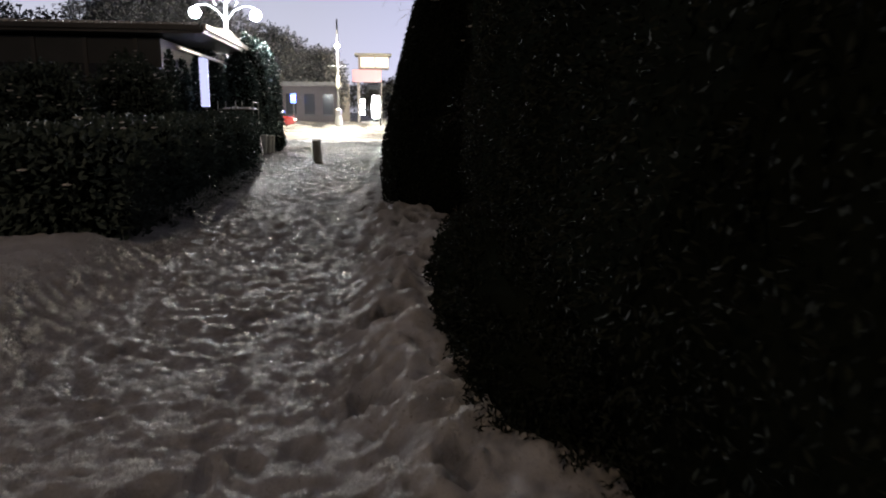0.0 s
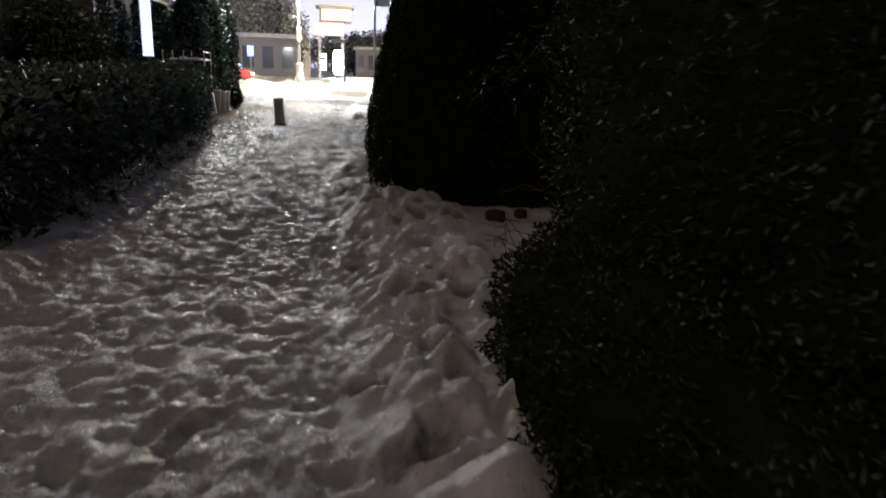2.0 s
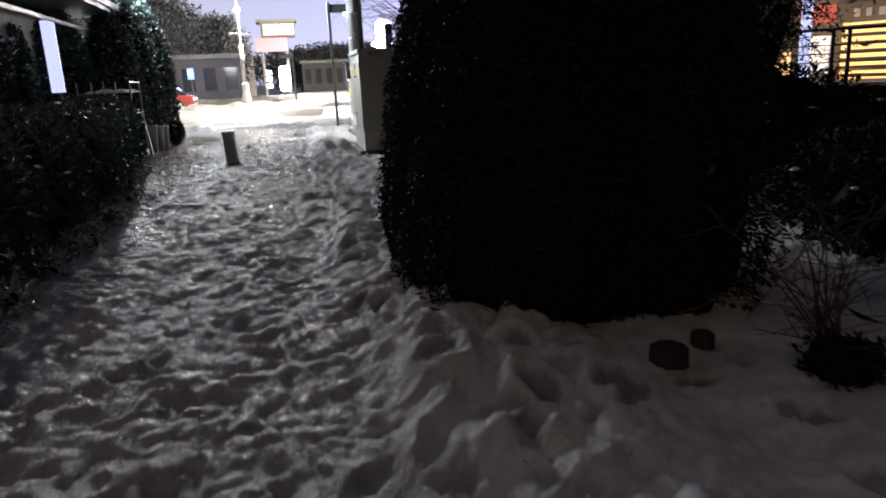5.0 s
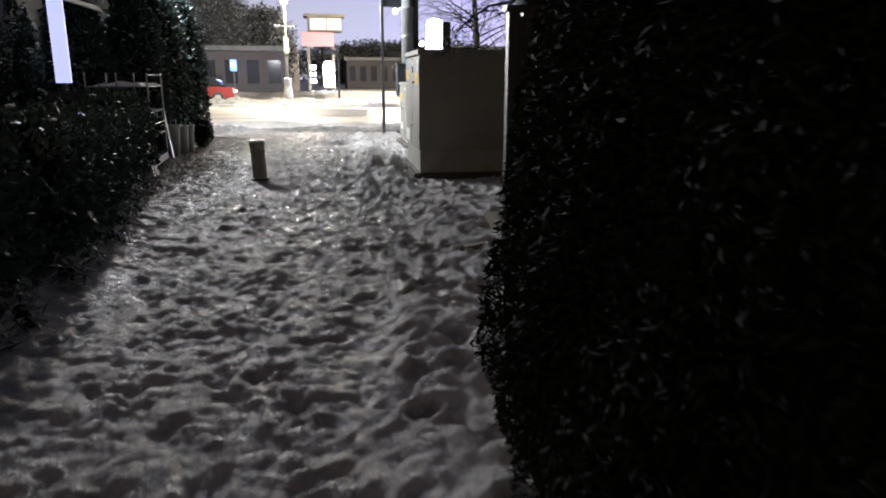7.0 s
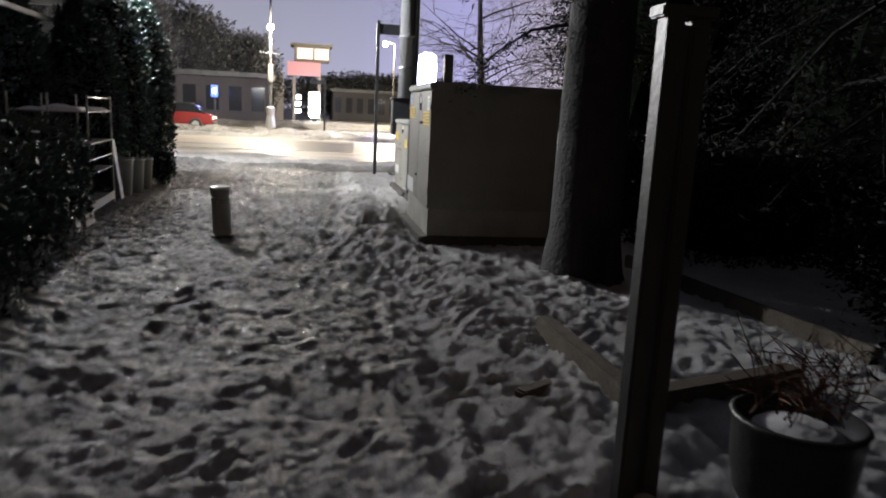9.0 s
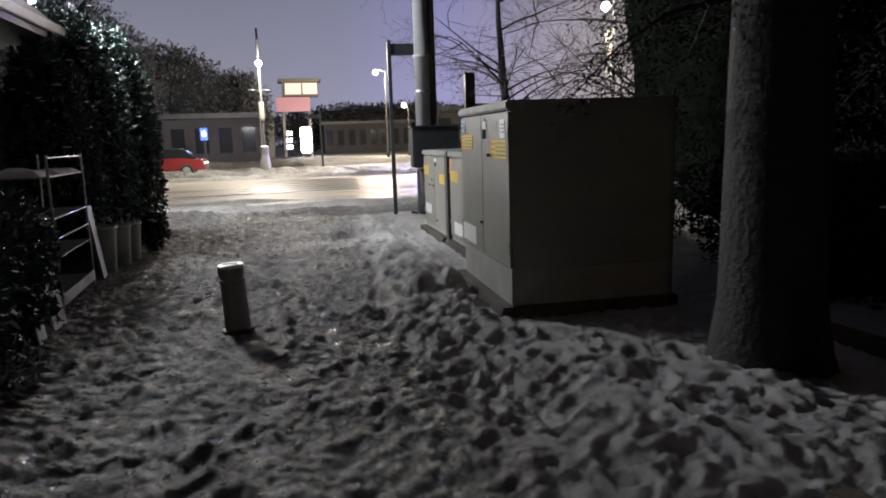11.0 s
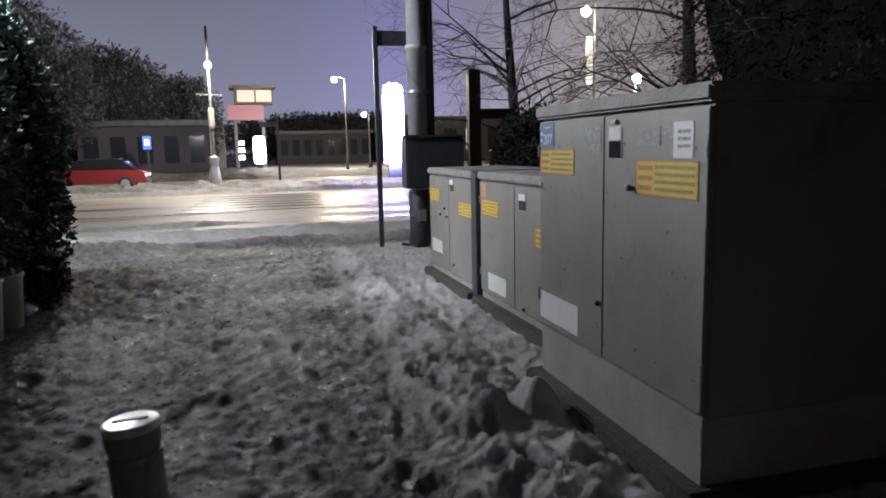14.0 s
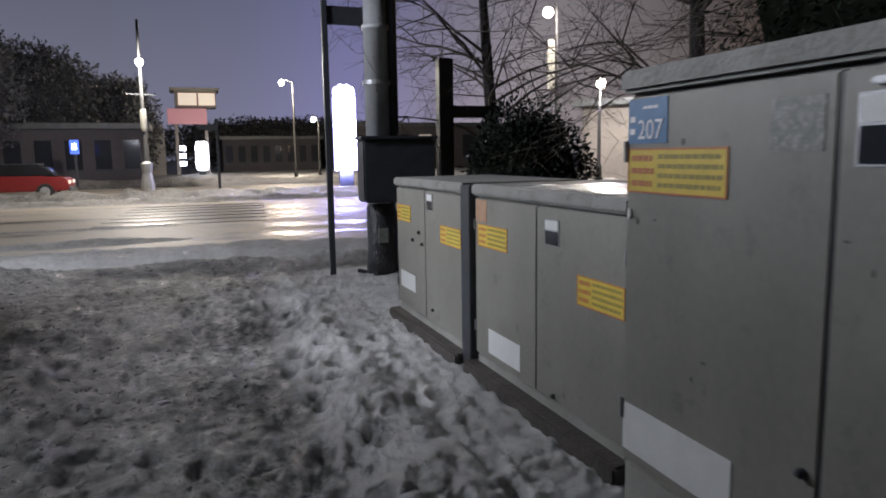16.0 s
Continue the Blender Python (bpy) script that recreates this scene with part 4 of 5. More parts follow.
mid = cabinet("low_electrical_cabinet", 1.31, 19.60, 21.32, 1.0, 1.30, 0.85, "low grey two-door electrical cabinet with snow on its roof", 0.17, 0, 0.17)
yellow_label(mid, 0.0, 0.02, 0.42, 0.75, 0.90, 4)
yellow_label(mid, 0.0, 1.22, 1.66, 0.90, 1.045, 5)
part("label_residue", box(-0.002, 0.0, 1.52, 1.69, 1.06, 1.20), ORANGE_RESIDUE, mid, "torn orange remains of a label")
part("pale_label", box(-0.003, 0.0, 1.05, 1.50, 0.215, 0.375), PAPER, mid, "blank pale label")
reading_window(mid, 0.60, 0.75, 1.01, 1.15)
lock(mid, 0.65, 0.20)
small = cabinet("low_electrical_cabinet", 1.31, 21.52, 23.14, 0.9, 1.30, 0.83, "low grey two-door electrical cabinet at the end of the row", 0.17, 0, 0.17)
yellow_label(small, 0.0, 0.05, 0.47, 0.83, 0.97, 6)
yellow_label(small, 0.0, 1.20, 1.60, 0.92, 1.065, 7)
part("pale_label", box(-0.003, 0.0, 1.10, 1.52, 0.33, 0.475), PAPER, small, "blank pale label")
reading_window(small, 0.64, 0.77, 1.06, 1.19)
for y, z in ((0.98, 0.86), (0.90, 0.77), (1.15, 0.78), (0.66, 0.27)):
    lock(small, y, z)
post = part("cabinet_post", box(-0.05, 0.05, -0.08, 0.08, -0.05, 1.29, 0.006), DARK_METAL, None, "dark metal panel between the two low cabinets")
post.location = (1.33, 21.42, 0)
tagged(post, category="metal panel")


def snow_slab(x0, x1, y0, y1, z, seed, high=0.05):
    xs, ys = np.linspace(x0, x1, 34), np.linspace(y0, y1, 44)
    A, B = np.meshgrid(xs, ys)
    rim = np.minimum(np.minimum(A - x0, x1 - A), np.minimum(B - y0, y1 - B))
    Z = z - 0.003 + step(rim, 0.0, 0.10) * high * (0.3 + 0.9 * value_noise(A, B, 0.25, seed))
    i = np.arange(A.size).reshape(A.shape)
    q = np.stack([i[:-1, :-1], i[:-1, 1:], i[1:, 1:], i[1:, :-1]], -1).reshape(-1, 4)
    m = np_mesh("snow_cover", np.stack([A, B, Z], -1).reshape(-1, 3), q)
    m.polygons.foreach_set("use_smooth", np.ones(len(q), bool))
    m.materials.append(CLEAN_SNOW)
    return tagged(new("snow_cover", m), "thin uneven layer of snow lying on a cabinet roof", "snow")


film_of_ice = snow_slab(1.36, 2.28, 19.62, 20.9, 1.30, 81, 0.012)
film_of_ice.data.materials[0] = ICE
film_of_ice["label"] = "thin wet film of ice lying on a cabinet roof"

# ---- sign post, utility pole ----
sp = thing("street_sign", 1.19, 25.60, 0.0, 0, "slim dark sign post with a short flat name board", "street sign")
part("post", box(-0.035, 0.035, -0.035, 0.035, -0.1, 3.33, 0.008), DARK_METAL, sp)
part("sign_board", box(0.035, 0.50, -0.015, 0.015, 3.05, 3.27, 0.004), DARK_METAL, sp)
up = thing("utility_pole", 1.80, 25.55, 0.0, 0, "tall pale steel pole with a dark conduit and box", "utility pole")
part("pole", lathe([(0.15, -0.1), (0.145, 3.0), (0.165, 3.0), (0.165, 3.06), (0.14, 3.06), (0.13, 7.5), (0.11, 9.5)], 24), PALE_POLE, up, smooth=True)
part("sleeve", lathe([(0.19, -0.1), (0.18, 0.25), (0.165, 0.32), (0.17, 0.85), (0.15, 0.9)], 20), BLACK_WRAP, up, "black wrapped pole foot with torn stickers", True)
part("conduit", lathe([(0.085, 0.0), (0.085, 9.2)], 12, 0.20, 0.05), DARK_METAL, up, smooth=True)
part("clamp", lathe([(0.172, 2.35), (0.172, 2.40)], 20), STEEL, up)
part("sticker", box(-0.07, 0.05, -0.185, -0.165, 0.42, 0.60), LEFTOVER, up)
ub = part("box_body", box(-0.31, 0.58, -0.48, -0.15, 0.94, 1.68, 0.02), DARK_METAL, up, "dark blue-grey steel junction box")
part("box_lid", box(-0.34, 0.61, -0.51, -0.14, 1.68, 1.72, 0.008), DARK_METAL, up)
part("box_handle", tube([(0.59, -0.45, 1.00), (0.65, -0.45, 1.05), (0.65, -0.45, 1.56), (0.59, -0.45, 1.62)], 0.012, 6), STEEL, up)
for a in (0.1, 1.4, 2.9, 4.2):
    rs2 = tube([(0.16 * math.cos(a), 0.16 * math.sin(a), 0.02), (0.3 * math.cos(a), 0.3 * math.sin(a), 0.05)], 0.03, 6)
    part("foot_bolt", rs2, DARK_METAL, up)

tp = thing("wooden_signboard", 2.84, 25.95, 0, 0, "dark wooden post with a blank crossboard", "signboard")
part("post", box(-0.10, 0.10, -0.08, 0.08, -0.1, 2.75, 0.012), BROWN_METAL, tp)
part("crossboard", box(0.10, 0.80, -0.04, 0.04, 1.98, 2.14, 0.008), BROWN_METAL, tp)
part("post_foot", box(0.62, 0.72, -0.04, 0.04, -0.1, 1.98, 0.008), BROWN_METAL, tp)

# ---- board frame by the path, timbers, planter ----
bf = thing("notice_frame", 0.765, 12.20, 0, 0, "bare metal notice frame seen edge on", "notice frame")
part("leg", box(-0.085, -0.02, -0.06, 0.02, -0.1, 1.80, 0.008), BROWN_METAL, bf)
part("leg", box(0.015, 0.085, -0.04, 0.05, -0.1, 1.80, 0.008), BROWN_METAL, bf)
part("panel", box(-0.02, 0.015, -0.02, 0.02, 0.05, 1.76), DARK_METAL, bf)
part("top_rail", box(-0.10, 0.10, -0.05, 0.05, 1.78, 1.82, 0.006), BROWN_METAL, bf)


def beam(p, q, w, h, z, label):
    p, q = Vector((*p, z)), Vector((*q, z))
    L = (q - p).length
    b = part("timber_beam", box(0, L, -w / 2, w / 2, -0.06, h, 0.012), WOOD, None, label)
    b.location, b.rotation_euler = p, (0, 0, math.atan2(q.y - p.y, q.x - p.x))
    return tagged(b, category="timber beam", group="timber edging")


beam((1.10, 14.15), (1.12, 12.92), 0.12, 0.11, 0.06, "weathered timber beam half sunk in the snow")
beam((1.06, 12.86), (2.2, 13.15), 0.12, 0.11, 0.06, "weathered timber beam meeting another at a corner")
beam((2.70, 16.2), (2.98, 13.4), 0.06, 0.10, 0.06, "thin low timber edging along the bushes")
beam((0.62, 13.15), (0.85, 13.28), 0.08, 0.05, 0.03, "short dark piece of wood in the snow")
pl = thing("planter", 1.36, 12.10, 0.0, 0, "round dark planter with withered reddish stalks", "planter")
bm = lathe([(0.19, 0.0), (0.22, 0.18), (0.235, 0.36), (0.245, 0.38), (0.225, 0.39), (0.21, 0.33)], 22)
part("pot", bm, BROWN_METAL, pl, smooth=True)
part("soil_snow", lathe([(0.208, 0.30), (0.13, 0.35), (0.03, 0.37)], 18), CLEAN_SNOW, pl)
bm, rnd = bmesh.new(), random.Random(61)
for k in range(26):
    branches(bm, (rnd.uniform(-0.14, 0.14), rnd.uniform(-0.14, 0.14), 0.40), (rnd.uniform(-0.8, 0.8), rnd.uniform(-0.8, 0.8), 0.8), 0.26, 0.004, 1, rnd)
tagged(part("dry_growth", bm, node_material("reddish_dry_stalks", (0.16, 0.07, 0.04), 0.8, vary=0.4), pl), kind="stuff")


# ---- rack, boards and buckets on the left ----
rk = thing("shelf_rack", -2.92, 19.0, 0.0, 3, "open wire flower rack with snow on its top shelf", "rack")
for a in (0.0, -0.42, -0.84):
    for b in (0.0, 1.35):
        part("upright", tube([(a, b, 0.0), (a, b, 1.45)], 0.013, 8), PALE_POLE, rk)
for z in (0.12, 0.50, 0.86, 1.24):
    bm = box(-0.84, 0.0, 0.0, 1.35, z, z + 0.015)
    part("shelf", bm, PALE_POLE if z > 1 else STEEL, rk)
part("lower_panel", box(-0.005, 0.012, 0.0, 1.35, 0.06, 0.17, 0.002), PALE_POLE, rk)
part("cross_rail", tube([(0, 0, 1.42), (0, 1.35, 1.42)], 0.009, 6), PALE_POLE, rk)
part("cross_rail", tube([(0, 0, 0.68), (0, 1.35, 0.68)], 0.009, 6), PALE_POLE, rk)
for y in (19.25, 19.8, 20.15):
    sc = snow_slab(-3.70, -2.98, y - 0.24, y + 0.2, 1.255, int(y * 10), 0.06)
    sc["label"] = "patch of snow lying on the top shelf of a rack"
for k, (x, y, w, h, t) in enumerate(((-2.78, 17.95, 0.30, 0.80, 8), (-2.80, 18.45, 0.26, 0.55, -6), (-2.98, 20.75, 0.25, 0.85, 4))):
    b = part("leaning_board", box(-0.012, 0.012, -w / 2, w / 2, -0.02, h, 0.004), BOARD, None, "pale board leaning beside the rack")
    b.location, b.rotation_euler = (x, y, 0.0), (0, radians(-7), radians(t))
    tagged(b, category="board", group="leaning boards")
for x, y, r, h in ((-3.06, 21.15, 0.17, 0.56), (-2.98, 21.62, 0.15, 0.52), (-2.96, 22.1, 0.16, 0.50)):
    b = thing("bucket", x, y, 0.0, 0, "tall pale plastic flower bucket standing in the snow", "bucket", "buckets")
    part("pail", lathe([(r * 0.75, 0.0), (r * 0.96, h - 0.04), (r * 1.05, h - 0.03), (r * 1.05, h), (r * 0.95, h), (r * 0.9, h - 0.08), (r * 0.7, 0.06)], 20), PLASTIC_POT, b, smooth=True)
lp = thing("lit_banner", -4.08, 19.1, 0.0, 0, "narrow lit lilac panel above the hedge", "lit sign")
part("panel", box(-0.105, 0.105, -0.03, 0.03, 1.30, 2.48, 0.006), LIT_LILAC, lp)
part("post", box(-0.03, 0.03, 0.03, 0.07, 0.0, 2.5, 0.004), DARK_METAL, lp)

# ---- kiosk ----
ks = thing("kiosk", -4.55, 17.2, 0, 0, "low dark kiosk with snow along its roof edges", "kiosk")
bm = box(-8.0, 0.0, 0.0, 5.0, -0.1, 2.75)
part("wall", bm, KIOSK_WALL, ks)
for k in range(8):
    part("cladding_batten", box(-7.9 + k * 1.05, -7.82 + k * 1.05, -0.05, 0.0, 0.0, 2.75), ROOF_SHEET, ks)
w = part("window", box(-3.4, -1.2, -0.04, -0.002, 1.1, 2.2), PANE, ks)
part("window_frame", box(-3.5, -1.1, -0.03, -0.001, 1.0, 1.1), STEEL, ks)
part("roof", prism([(-0.45, 2.82), (5.4, 2.82), (5.4, 3.0), (2.5, 3.22), (-0.45, 2.98)], -8.4, 1.02), ROOF_SHEET, ks)
part("gutter", box(0.98, 1.08, -0.45, 5.4, 2.90, 3.02, 0.01), PALE_POLE, ks, "snow-lined pale roof edge")
part("gutter", box(-8.4, 0.98, -0.53, -0.45, 2.88, 2.99, 0.01), ROOF_SHEET, ks)
part("awning_rail", box(0.55, 0.62, -0.9, 4.6, 2.45, 2.51, 0.01), PALE_POLE, ks)
bm = bmesh.new()
rs = np.random.RandomState(9)
for k in range(62):
    m = Matrix.Translation((-8.3 + k * 0.15, -0.49, 3.0)) @ Matrix.Diagonal((0.085, 0.06, rs.uniform(0.03, 0.055), 1))
    bmesh.ops.create_icosphere(bm, subdivisions=1, radius=1.0, matrix=m)
tagged(part("roof_snow", bm, CLEAN_SNOW, ks, "beads of snow along the roof edge"), kind="stuff")


# ---- lamps ----
def globe(bm, x, y, z, r):
    bmesh.ops.create_uvsphere(bm, u_segments=20, v_segments=12, radius=r, matrix=Matrix.Translation((x, y, z)))
    return bm


dl = thing("double_street_lamp", -4.40, 24.05, 0, 12, "white ornate lamp post carrying two bright globes", "street lamp")
part("pole", lathe([(0.10, 0), (0.07, 0.3), (0.05, 2.0), (0.05, 4.3), (0.02, 4.6)], 14), PALE_POLE, dl, smooth=True)
for s in (-1, 1):
    arm = [(0, 0, 3.9), (s * 0.25, 0, 4.25), (s * 0.55, 0, 4.40), (s * 0.84, 0, 4.38), (s * 0.9, 0, 4.30)]
    part("arm", tube(arm, 0.022, 6), PALE_POLE, dl)
    part("scroll", tube([(s * 0.04, 0, 4.45), (s * 0.2, 0, 4.62), (s * 0.36, 0, 4.5), (s * 0.28, 0, 4.38)], 0.015, 6), PALE_POLE, dl)
    part("globe", globe(bmesh.new(), s * 0.9, 0, 4.14, 0.17), LIT_GLOBE, dl, "glaring white globe").visible_shadow = False


def street_lamp(x, y, h, head, label, arm=0.0, extra=0.0, banner=False):
    root = thing("street_lamp", x, y, 0, 0, label, "street lamp", "street lamps")
    part("pole", lathe([(0.14, -0.1), (0.12, 0.9), (0.08, 1.0), (0.065, h * 0.7), (0.05, h + extra)], 12), LAMP_POLE, root, smooth=True)
    if arm:
        part("arm", tube([(0, 0, h), (arm * 0.5, 0, h + 0.12), (arm, 0, h + 0.05)], 0.03, 6), DARK_METAL, root)
    hd = part("lantern", globe(bmesh.new(), arm, -0.12, h - 0.08, head), LIT_WARM, root, "bright warm lamp head")
    hd.visible_shadow = False
    if banner:
        part("banner", box(-0.45, -0.10, -0.01, 0.01, h - 3.4, h - 1.2), CAB, root, "hanging pale banner")
    return root


la = street_lamp(-1.92, 48.3, 5.43, 0.15, "street lamp with a warm lamp on the snowy median", 0, 1.6)
part("pole_collar", lathe([(0.25, 0.0), (0.28, 0.4), (0.2, 0.9), (0.24, 1.3), (0.1, 1.4)], 12), STEEL, la)
part("lamp_sleeve", lathe([(0.11, 2.6), (0.13, 2.7), (0.13, 3.4), (0.11, 3.5)], 12), CAB, la)
part("cross_arm", tube([(-0.6, 0, 4.1), (0.5, 0, 4.05)], 0.025, 6), DARK_METAL, la)
street_lamp(7.35, 70.0, 6.95, 0.21, "tall street lamp far beyond the road", -0.8)
street_lamp(9.6, 72.5, 4.4, 0.20, "lower lamp beside the far road", -0.4)
street_lamp(15.5, 45.4, 7.7, 0.22, "street lamp seen through bare twigs", -0.5, 0.3, True)
street_lamp(16.1, 42.8, 4.4, 0.20, "lower bright lamp seen through bare twigs", 0)

# ---- lit signs ----
ls = thing("lit_advertising_pillar", 6.1, 47.0, 0, 0, "tall glaring violet-white advertising pillar with a crown", "advertising pillar")
part("foot", box(-0.30, 0.30, -0.08, 0.08, -0.1, 0.95, 0.01), DARK_METAL, ls)
part("casing", box(-0.51, 0.51, 0.0, 0.14, 0.83, 4.03, 0.02), DARK_METAL, ls)
part("screen", box(-0.48, 0.48, -0.02, 0.0, 0.88, 3.98), LIT_SCREEN, ls, "glaring violet-white screen")
bm = bmesh.new()
for k in range(9):
    a = math.pi * k / 8
    globe(bm, 0.36 * math.cos(a), 0.02, 4.16 + 0.20 * math.sin(a) + (0.06 if k % 2 else 0), 0.12)
globe(bm, 0, 0.02, 4.18, 0.24)
part("crown", bm, LIT_SCREEN, ls, "scalloped lit crown")
tt = thing("lit_oval_sign", 1.08, 84.0, 0, 0, "white lit rounded advertising sign on a foot", "lit sign")
bm = bmesh.new()
pts = [(0.55 * math.copysign(abs(math.cos(t)) ** 0.25, math.cos(t)), 1.30 * math.copysign(abs(math.sin(t)) ** 0.45, math.sin(t))) for t in (2 * math.pi * k / 32 for k in range(32))]
a = [bm.verts.new((px, -0.12, 1.68 + pz)) for px, pz in pts]
b = [bm.verts.new((px, 0.12, 1.68 + pz)) for px, pz in pts]
bm.faces.new(a)
bm.faces.new(b[::-1])
for k in range(32):
    bm.faces.new((a[k], b[k], b[(k + 1) % 32], a[(k + 1) % 32]))
part("face", bm, LIT_WHITE, tt, "glaring white face")
part("foot", box(-0.3, 0.3, -0.1, 0.1, -0.1, 0.40, 0.02), DARK_METAL, tt)
s2 = thing("street_sign", 0.78, 50.0 - 4.6, 0, 0, "slim sign post with a short board on the median", "street sign")
s2.location.y = 45.6
part("post", box(-0.05, 0.05, -0.05, 0.05, -0.1, 3.0, 0.01), DARK_METAL, s2)
part("sign_board", box(-0.72, 0.05, -0.03, 0.03, 2.55, 2.75, 0.01), DARK_METAL, s2)


# ---- car ----
def car(x, y, turn, label):
    root = thing("car", x, y, -0.07, turn, label, "car")
    side = [(-2.2, 0.35), (-2.22, 0.62), (-2.1, 0.86), (-1.3, 0.95), (1.15, 0.98), (1.95, 0.92), (2.2, 0.70), (2.2, 0.32)]
    bm = prism(side, -0.86, 0.86)
    bmesh.ops.bevel(bm, geom=bm.edges[:], offset=0.05, segments=2, affect="EDGES")
    part("body", bm, RED_PAINT, root, "shiny red body")
    cabin = [(-1.75, 0.93), (-1.35, 1.30), (-1.0, 1.40), (0.25, 1.42), (0.55, 1.36), (1.2, 0.96)]
    bm = prism(cabin, -0.74, 0.74)
    bmesh.ops.bevel(bm, geom=bm.edges[:], offset=0.04, segments=2, affect="EDGES")
    part("glasshouse", bm, CAR_GLASS, root)
    part("roof", box(-0.70, 0.70, -1.15, 0.35, 1.395, 1.44, 0.02), DARK_METAL, root)
    for wy in (-1.35, 1.35):
        for wx in (-0.82, 0.82):
            wh = part("wheel", lathe([(0.2, -0.1), (0.32, -0.1), (0.33, 0.0), (0.32, 0.1), (0.2, 0.1)], 20), RUBBER, root)
            wh.location, wh.rotation_euler = (wx, wy, 0.33), (0, radians(90), 0)
            rim = part("rim", lathe([(0.19, -0.11), (0.2, 0.0), (0.19, 0.11)], 14), STEEL, wh)
    for hx in (-0.6, 0.6):
        part("headlight", box(hx - 0.16, hx + 0.16, -2.24, -2.17, 0.62, 0.76, 0.02), LIT_CREAM, root)
        part("taillight", box(hx - 0.14, hx + 0.14, 2.17, 2.22, 0.66, 0.8, 0.02), LIT_RED, root)
    part("bumper", box(-0.84, 0.84, -2.27, -2.15, 0.28, 0.5, 0.04), DARK_METAL, root)
    return root


car(-7.1, 49.6, 90, "red saloon car stopped behind the snowy median")


# ---- far buildings and trees ----
def building(x0, x1, y, depth, h, storeys, bays, label, wall=FACADE_DARK, lit=(), seed=0, glow=None):
    root = thing("building", x0, y, 0, 0, label, "building", "far buildings")
    W = x1 - x0
    part("wall", box(0, W, 0, depth, -0.2, h, 0.03), wall, root)
    part("roof", box(-0.3, W + 0.3, -0.4, depth + 0.3, h, h + 0.35, 0.03), ROOF_SHEET, root)
    sw, sh = W / bays, h / storeys
    for s in range(storeys):
        for b in range(bays):
            on = (s, b) in lit
            w = part("window", box(b * sw + 0.22 * sw, b * sw + 0.78 * sw, -0.03, 0.0, s * sh + 0.28 * sh, s * sh + 0.80 * sh), (glow or LIT_CREAM) if on else PANE, root)
            part("window_frame", box(b * sw + 0.20 * sw, b * sw + 0.80 * sw, -0.06, -0.031, s * sh + 0.24 * sh, s * sh + 0.28 * sh), DARK_METAL, w)
    return root


building(-26, -13.5, 66, 9, 6.5, 2, 6, "pale two-storey building beyond the road", FACADE, {(0, 5)}, 1)
building(-10.5, -2.6, 63.5, 4, 3.3, 1, 5, "low dark shop row with a few lit windows", FACADE_DARK, {(0, 7)}, 2)
building(3.5, 14.0, 96, 8, 3.4, 1, 8, "long low dark building far beyond the road", FACADE_DARK, set(), 3)
building(15, 40, 88, 9, 4.5, 1, 10, "long dark hall beyond the road", FACADE_DARK, {(0, 3)}, 4)
bb = thing("shop_tower", 0.45, 86.0, 0, 0, "small raised pavilion with lit windows over a rose sign", "building")
for lx in (-1.4, 1.2):
    part("column", box(lx - 0.15, lx + 0.15, -0.15, 0.15, -0.1, 4.7, 0.02), FACADE, bb)
part("rose_sign", box(-2.1, 1.3, -0.3, 0.3, 4.6, 6.0, 0.05), LIT_ROSE, bb, "lit rose-coloured sign board")
part("upper_room", box(-1.4, 2.2, 0.0, 2.6, 6.1, 7.6, 0.04), FACADE, bb)
for k in range(2):
    p = part("window", box(-1.1 + k * 1.75, 0.5 + k * 1.6, -0.04, -0.001, 6.3, 7.4), LIT_CREAM, bb, "lit cream window")
part("roof", box(-1.8, 2.5, -0.5, 3.0, 7.6, 7.85, 0.03), CAB, bb)
part("side_tower", box(-3.8, -2.5, 0.3, 2.2, -0.1, 4.4, 0.04), FACADE, bb)
for k in range(3):
    part("side_light", box(-1.3 + 0.05 * k, -0.7, -0.05, 0.0, 0.8 + k * 0.7, 1.2 + k * 0.7), LIT_WHITE, bb)
bs = thing("blue_shop_sign", -5.9, 58.9, 0, 0, "small lit blue shop sign on a post", "lit sign")
part("face", box(-0.22, 0.22, -0.05, 0.05, 1.8, 2.55, 0.02), LIT_BLUE, bs)
part("lettering", box(-0.10, 0.10, -0.08, -0.05, 2.05, 2.35), LIT_WHITE, bs)
part("post", box(-0.06, 0.06, 0.06, 0.16, -0.1, 2.6), DARK_METAL, bs)
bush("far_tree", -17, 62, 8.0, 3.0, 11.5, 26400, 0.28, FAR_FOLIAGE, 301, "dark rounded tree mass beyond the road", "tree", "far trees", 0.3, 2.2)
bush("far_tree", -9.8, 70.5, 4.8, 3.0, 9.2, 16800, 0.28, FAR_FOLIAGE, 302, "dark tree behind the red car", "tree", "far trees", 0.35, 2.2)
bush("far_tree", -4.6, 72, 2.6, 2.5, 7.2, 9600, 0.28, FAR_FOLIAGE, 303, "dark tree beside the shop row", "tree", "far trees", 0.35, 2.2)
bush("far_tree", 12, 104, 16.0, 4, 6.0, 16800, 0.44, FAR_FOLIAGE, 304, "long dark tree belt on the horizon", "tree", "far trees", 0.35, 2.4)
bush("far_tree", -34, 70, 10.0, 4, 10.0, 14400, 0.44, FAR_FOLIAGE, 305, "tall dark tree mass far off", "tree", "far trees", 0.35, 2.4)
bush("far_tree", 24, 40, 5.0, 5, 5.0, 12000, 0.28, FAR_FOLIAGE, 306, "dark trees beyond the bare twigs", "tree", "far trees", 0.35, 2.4)
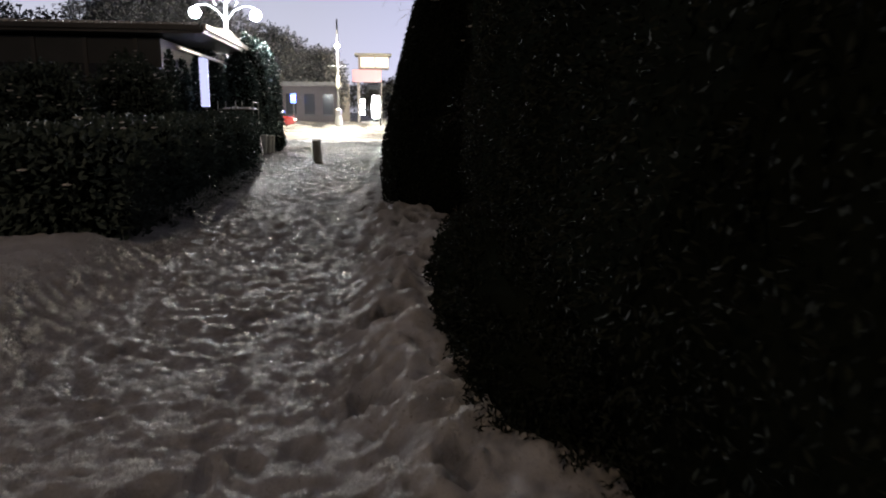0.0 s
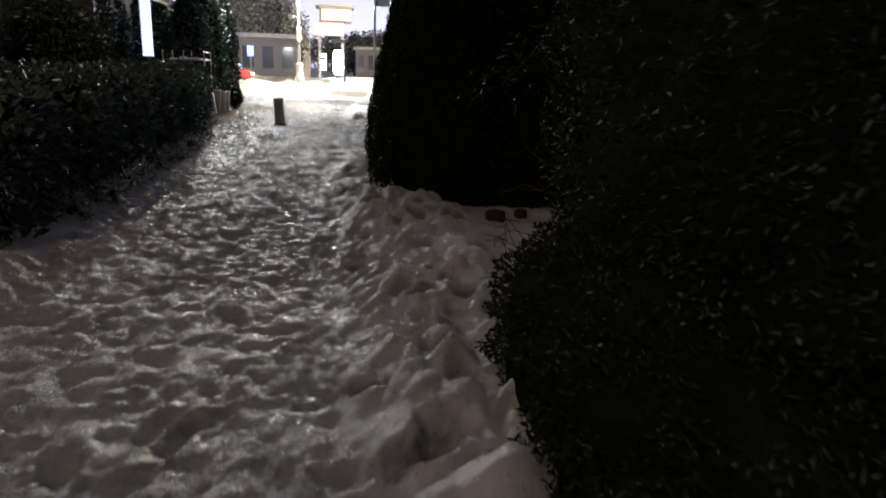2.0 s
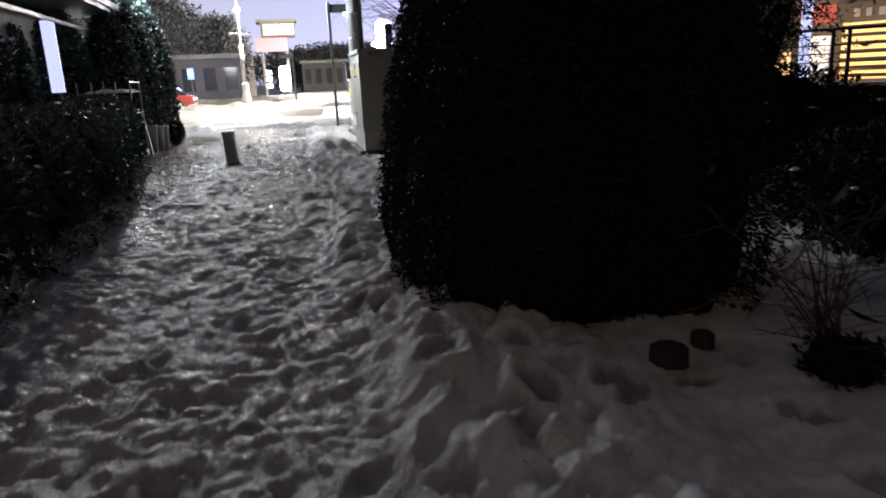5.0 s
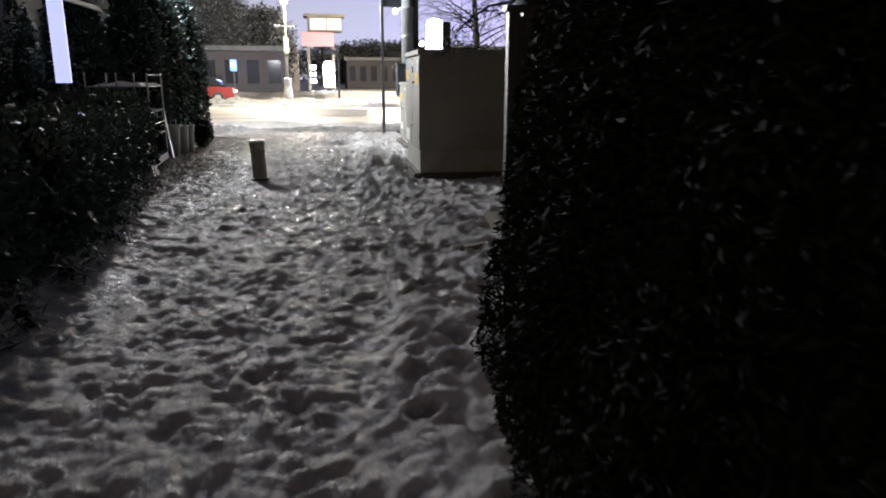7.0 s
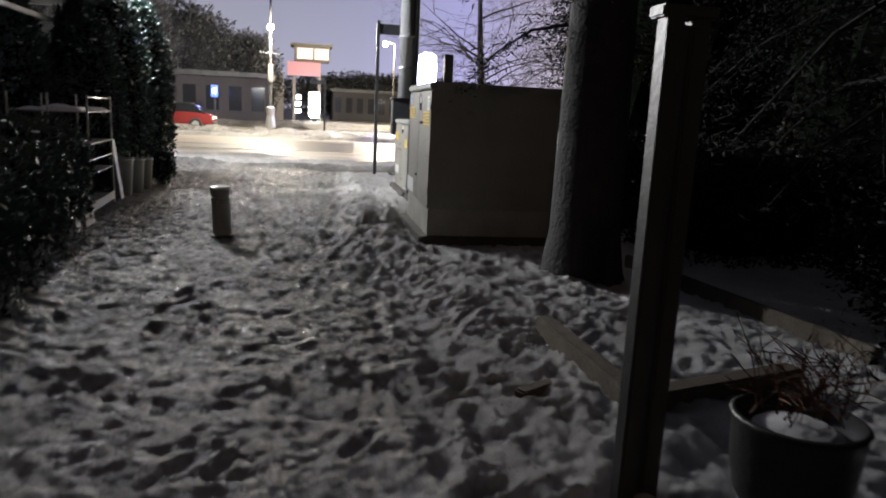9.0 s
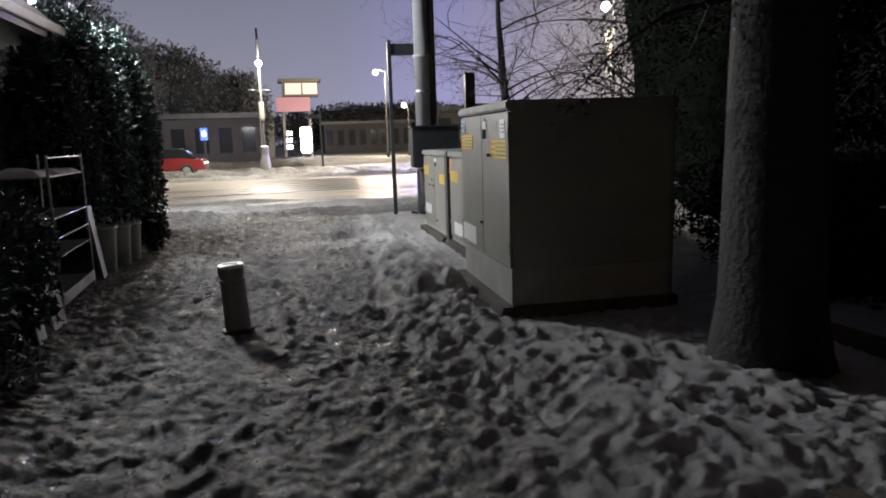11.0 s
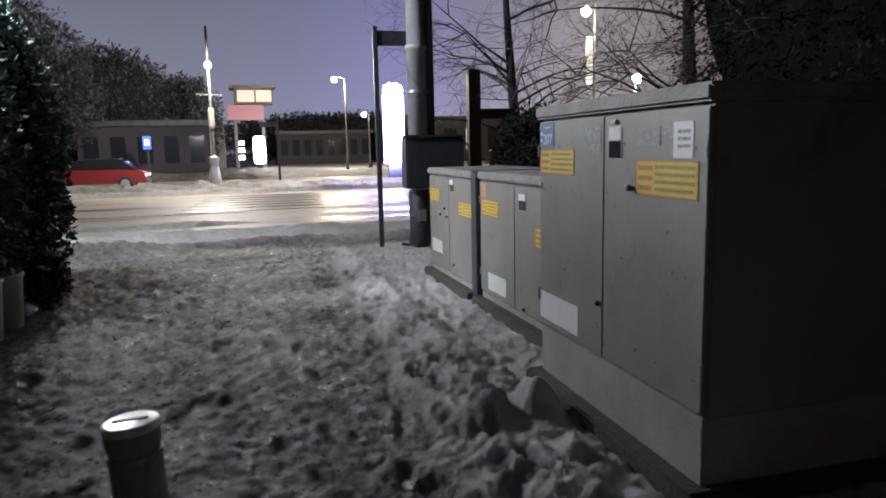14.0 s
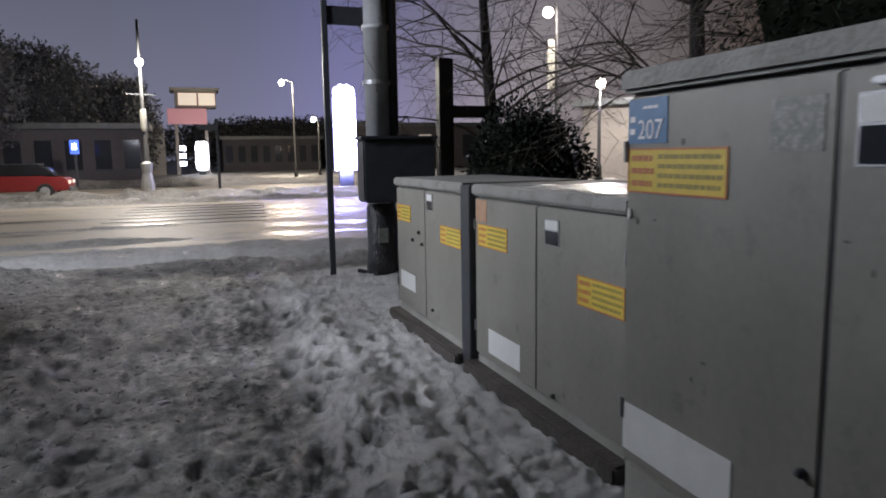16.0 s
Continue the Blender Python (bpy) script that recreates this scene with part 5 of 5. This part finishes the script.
bush("far_tree", -16, 10, 3.5, 6, 5.0, 5000, 0.3, YEW, 307, "dark trees behind the hedge", "tree", "far trees", 0.35, 2.4)
# Never in view: added to keep light from behind off the scene.
bush("far_tree", 2.5, -8, 5, 3, 6.0, 5000, 0.3, YEW, 308, "unseen dark trees added behind the start of the path to block light", "tree", "far trees", 0.35, 2.4)

# ---- shopfronts and railing on the right ----
tr = thing("terrace", 9.3, 16.6, 0, -42, "raised terrace edge capped with snow", "terrace")
part("retaining_wall", box(-2.2, 11.0, 0.0, 0.4, -0.1, 0.74, 0.02), CONCRETE, tr)
part("coping", box(-2.2, 11.0, -0.06, 0.46, 0.74, 0.80, 0.02), CLEAN_SNOW, tr)
rl = thing("railing", 9.3, 16.6, 0.80, -42, "dark metal railing with curved posts and thin rails", "railing")
for k in range(-1, 9):
    for d in (0.0, 0.26):
        x = k * 1.3 + d
        line = [(x, 0.2, 0), (x, 0.12, 0.25), (x, 0.16, 0.5), (x, 0.3, 0.82), (x, 0.34, 0.95)]
        part("post", tube(line, 0.035, 8), DARK_METAL, rl)
for z, y in ((0.22, 0.13), (0.37, 0.13), (0.52, 0.16), (0.67, 0.22), (0.95, 0.34)):
    part("rail", tube([(-2.0, y, z), (10.8, y, z)], 0.012 if z < 0.9 else 0.028, 6), DARK_METAL, rl)
sf = thing("shopfront", 21.5, 40.0, 0, -57, "low shop row with an amber-lit shutter and a red sign", "building")
part("wall", box(-7.5, 16.0, 0, 6, -0.1, 3.6, 0.02), FACADE, sf)
part("roof", box(-7.8, 16.3, -0.6, 6.2, 3.6, 3.9, 0.03), ROOF_SHEET, sf)
sh = part("shutter", box(7.2, 13.0, -0.05, 0.0, 0.2, 2.7), LIT_AMBER, sf, "amber-lit roller shutter")
for k in range(7):
    part("slat", box(7.15, 13.05, -0.12, -0.05, 0.28 + k * 0.36, 0.44 + k * 0.36), ROOF_SHEET, sh)
part("red_sign", box(5.3, 6.9, -0.12, -0.02, 2.8, 4.1, 0.02), LIT_RED, sf, "dim red sign board")
part("red_sign", box(-0.9, 0.7, -0.12, -0.02, 2.7, 3.4, 0.02), LIT_RED, sf, "dim red sign board")
bm, rnd = bmesh.new(), random.Random(4)
for k in range(11):
    box(7.6 + k * 0.5, 7.6 + k * 0.5 + rnd.uniform(0.2, 0.4), -0.06, -0.001, 2.95, 3.3, 0, bm)
tagged(part("shop_lettering", bm, PAPER, sf), kind="stuff")
for a, b, z0, z1, m in ((-4.4, -4.0, 0.6, 2.6, LIT_GOLD), (-3.6, -2.6, 0.5, 2.6, LIT_LILAC), (-0.8, 0.5, 0.4, 2.5, LIT_GOLD), (1.4, 2.9, 0.6, 2.6, LIT_CREAM), (3.3, 3.9, 0.9, 3.0, LIT_GOLD), (4.3, 5.0, 0.3, 1.6, LIT_GOLD), (5.6, 6.7, 0.5, 2.2, LIT_CREAM)):
    part("window", box(a, b, -0.04, -0.001, z0, z1), m, sf, "lit shop window")
    part("window_frame", box(a - 0.05, b + 0.05, -0.07, -0.041, z0 - 0.08, z0), ROOF_SHEET, sf)
vs = thing("vertical_sign", 9.9, 18.0, 0, -32, "tall narrow white-lit vertical sign with blue panels", "lit sign")
part("post", box(-0.04, 0.04, 0.0, 0.08, 0.0, 5.0, 0.01), DARK_METAL, vs)
part("white_panel", box(-0.10, 0.10, -0.05, 0.0, 0.75, 2.62, 0.01), LIT_LILAC, vs)
part("blue_panel", box(-0.32, -0.06, -0.05, 0.0, 2.75, 3.3, 0.01), LIT_BLUE, vs)
part("blue_panel", box(-0.32, -0.06, -0.05, 0.0, 3.4, 4.0, 0.01), LIT_LILAC, vs)
lamp("shop_light", 19.3, 34.0, 3.4, 160, (1.0, 0.55, 0.22), 0.3)
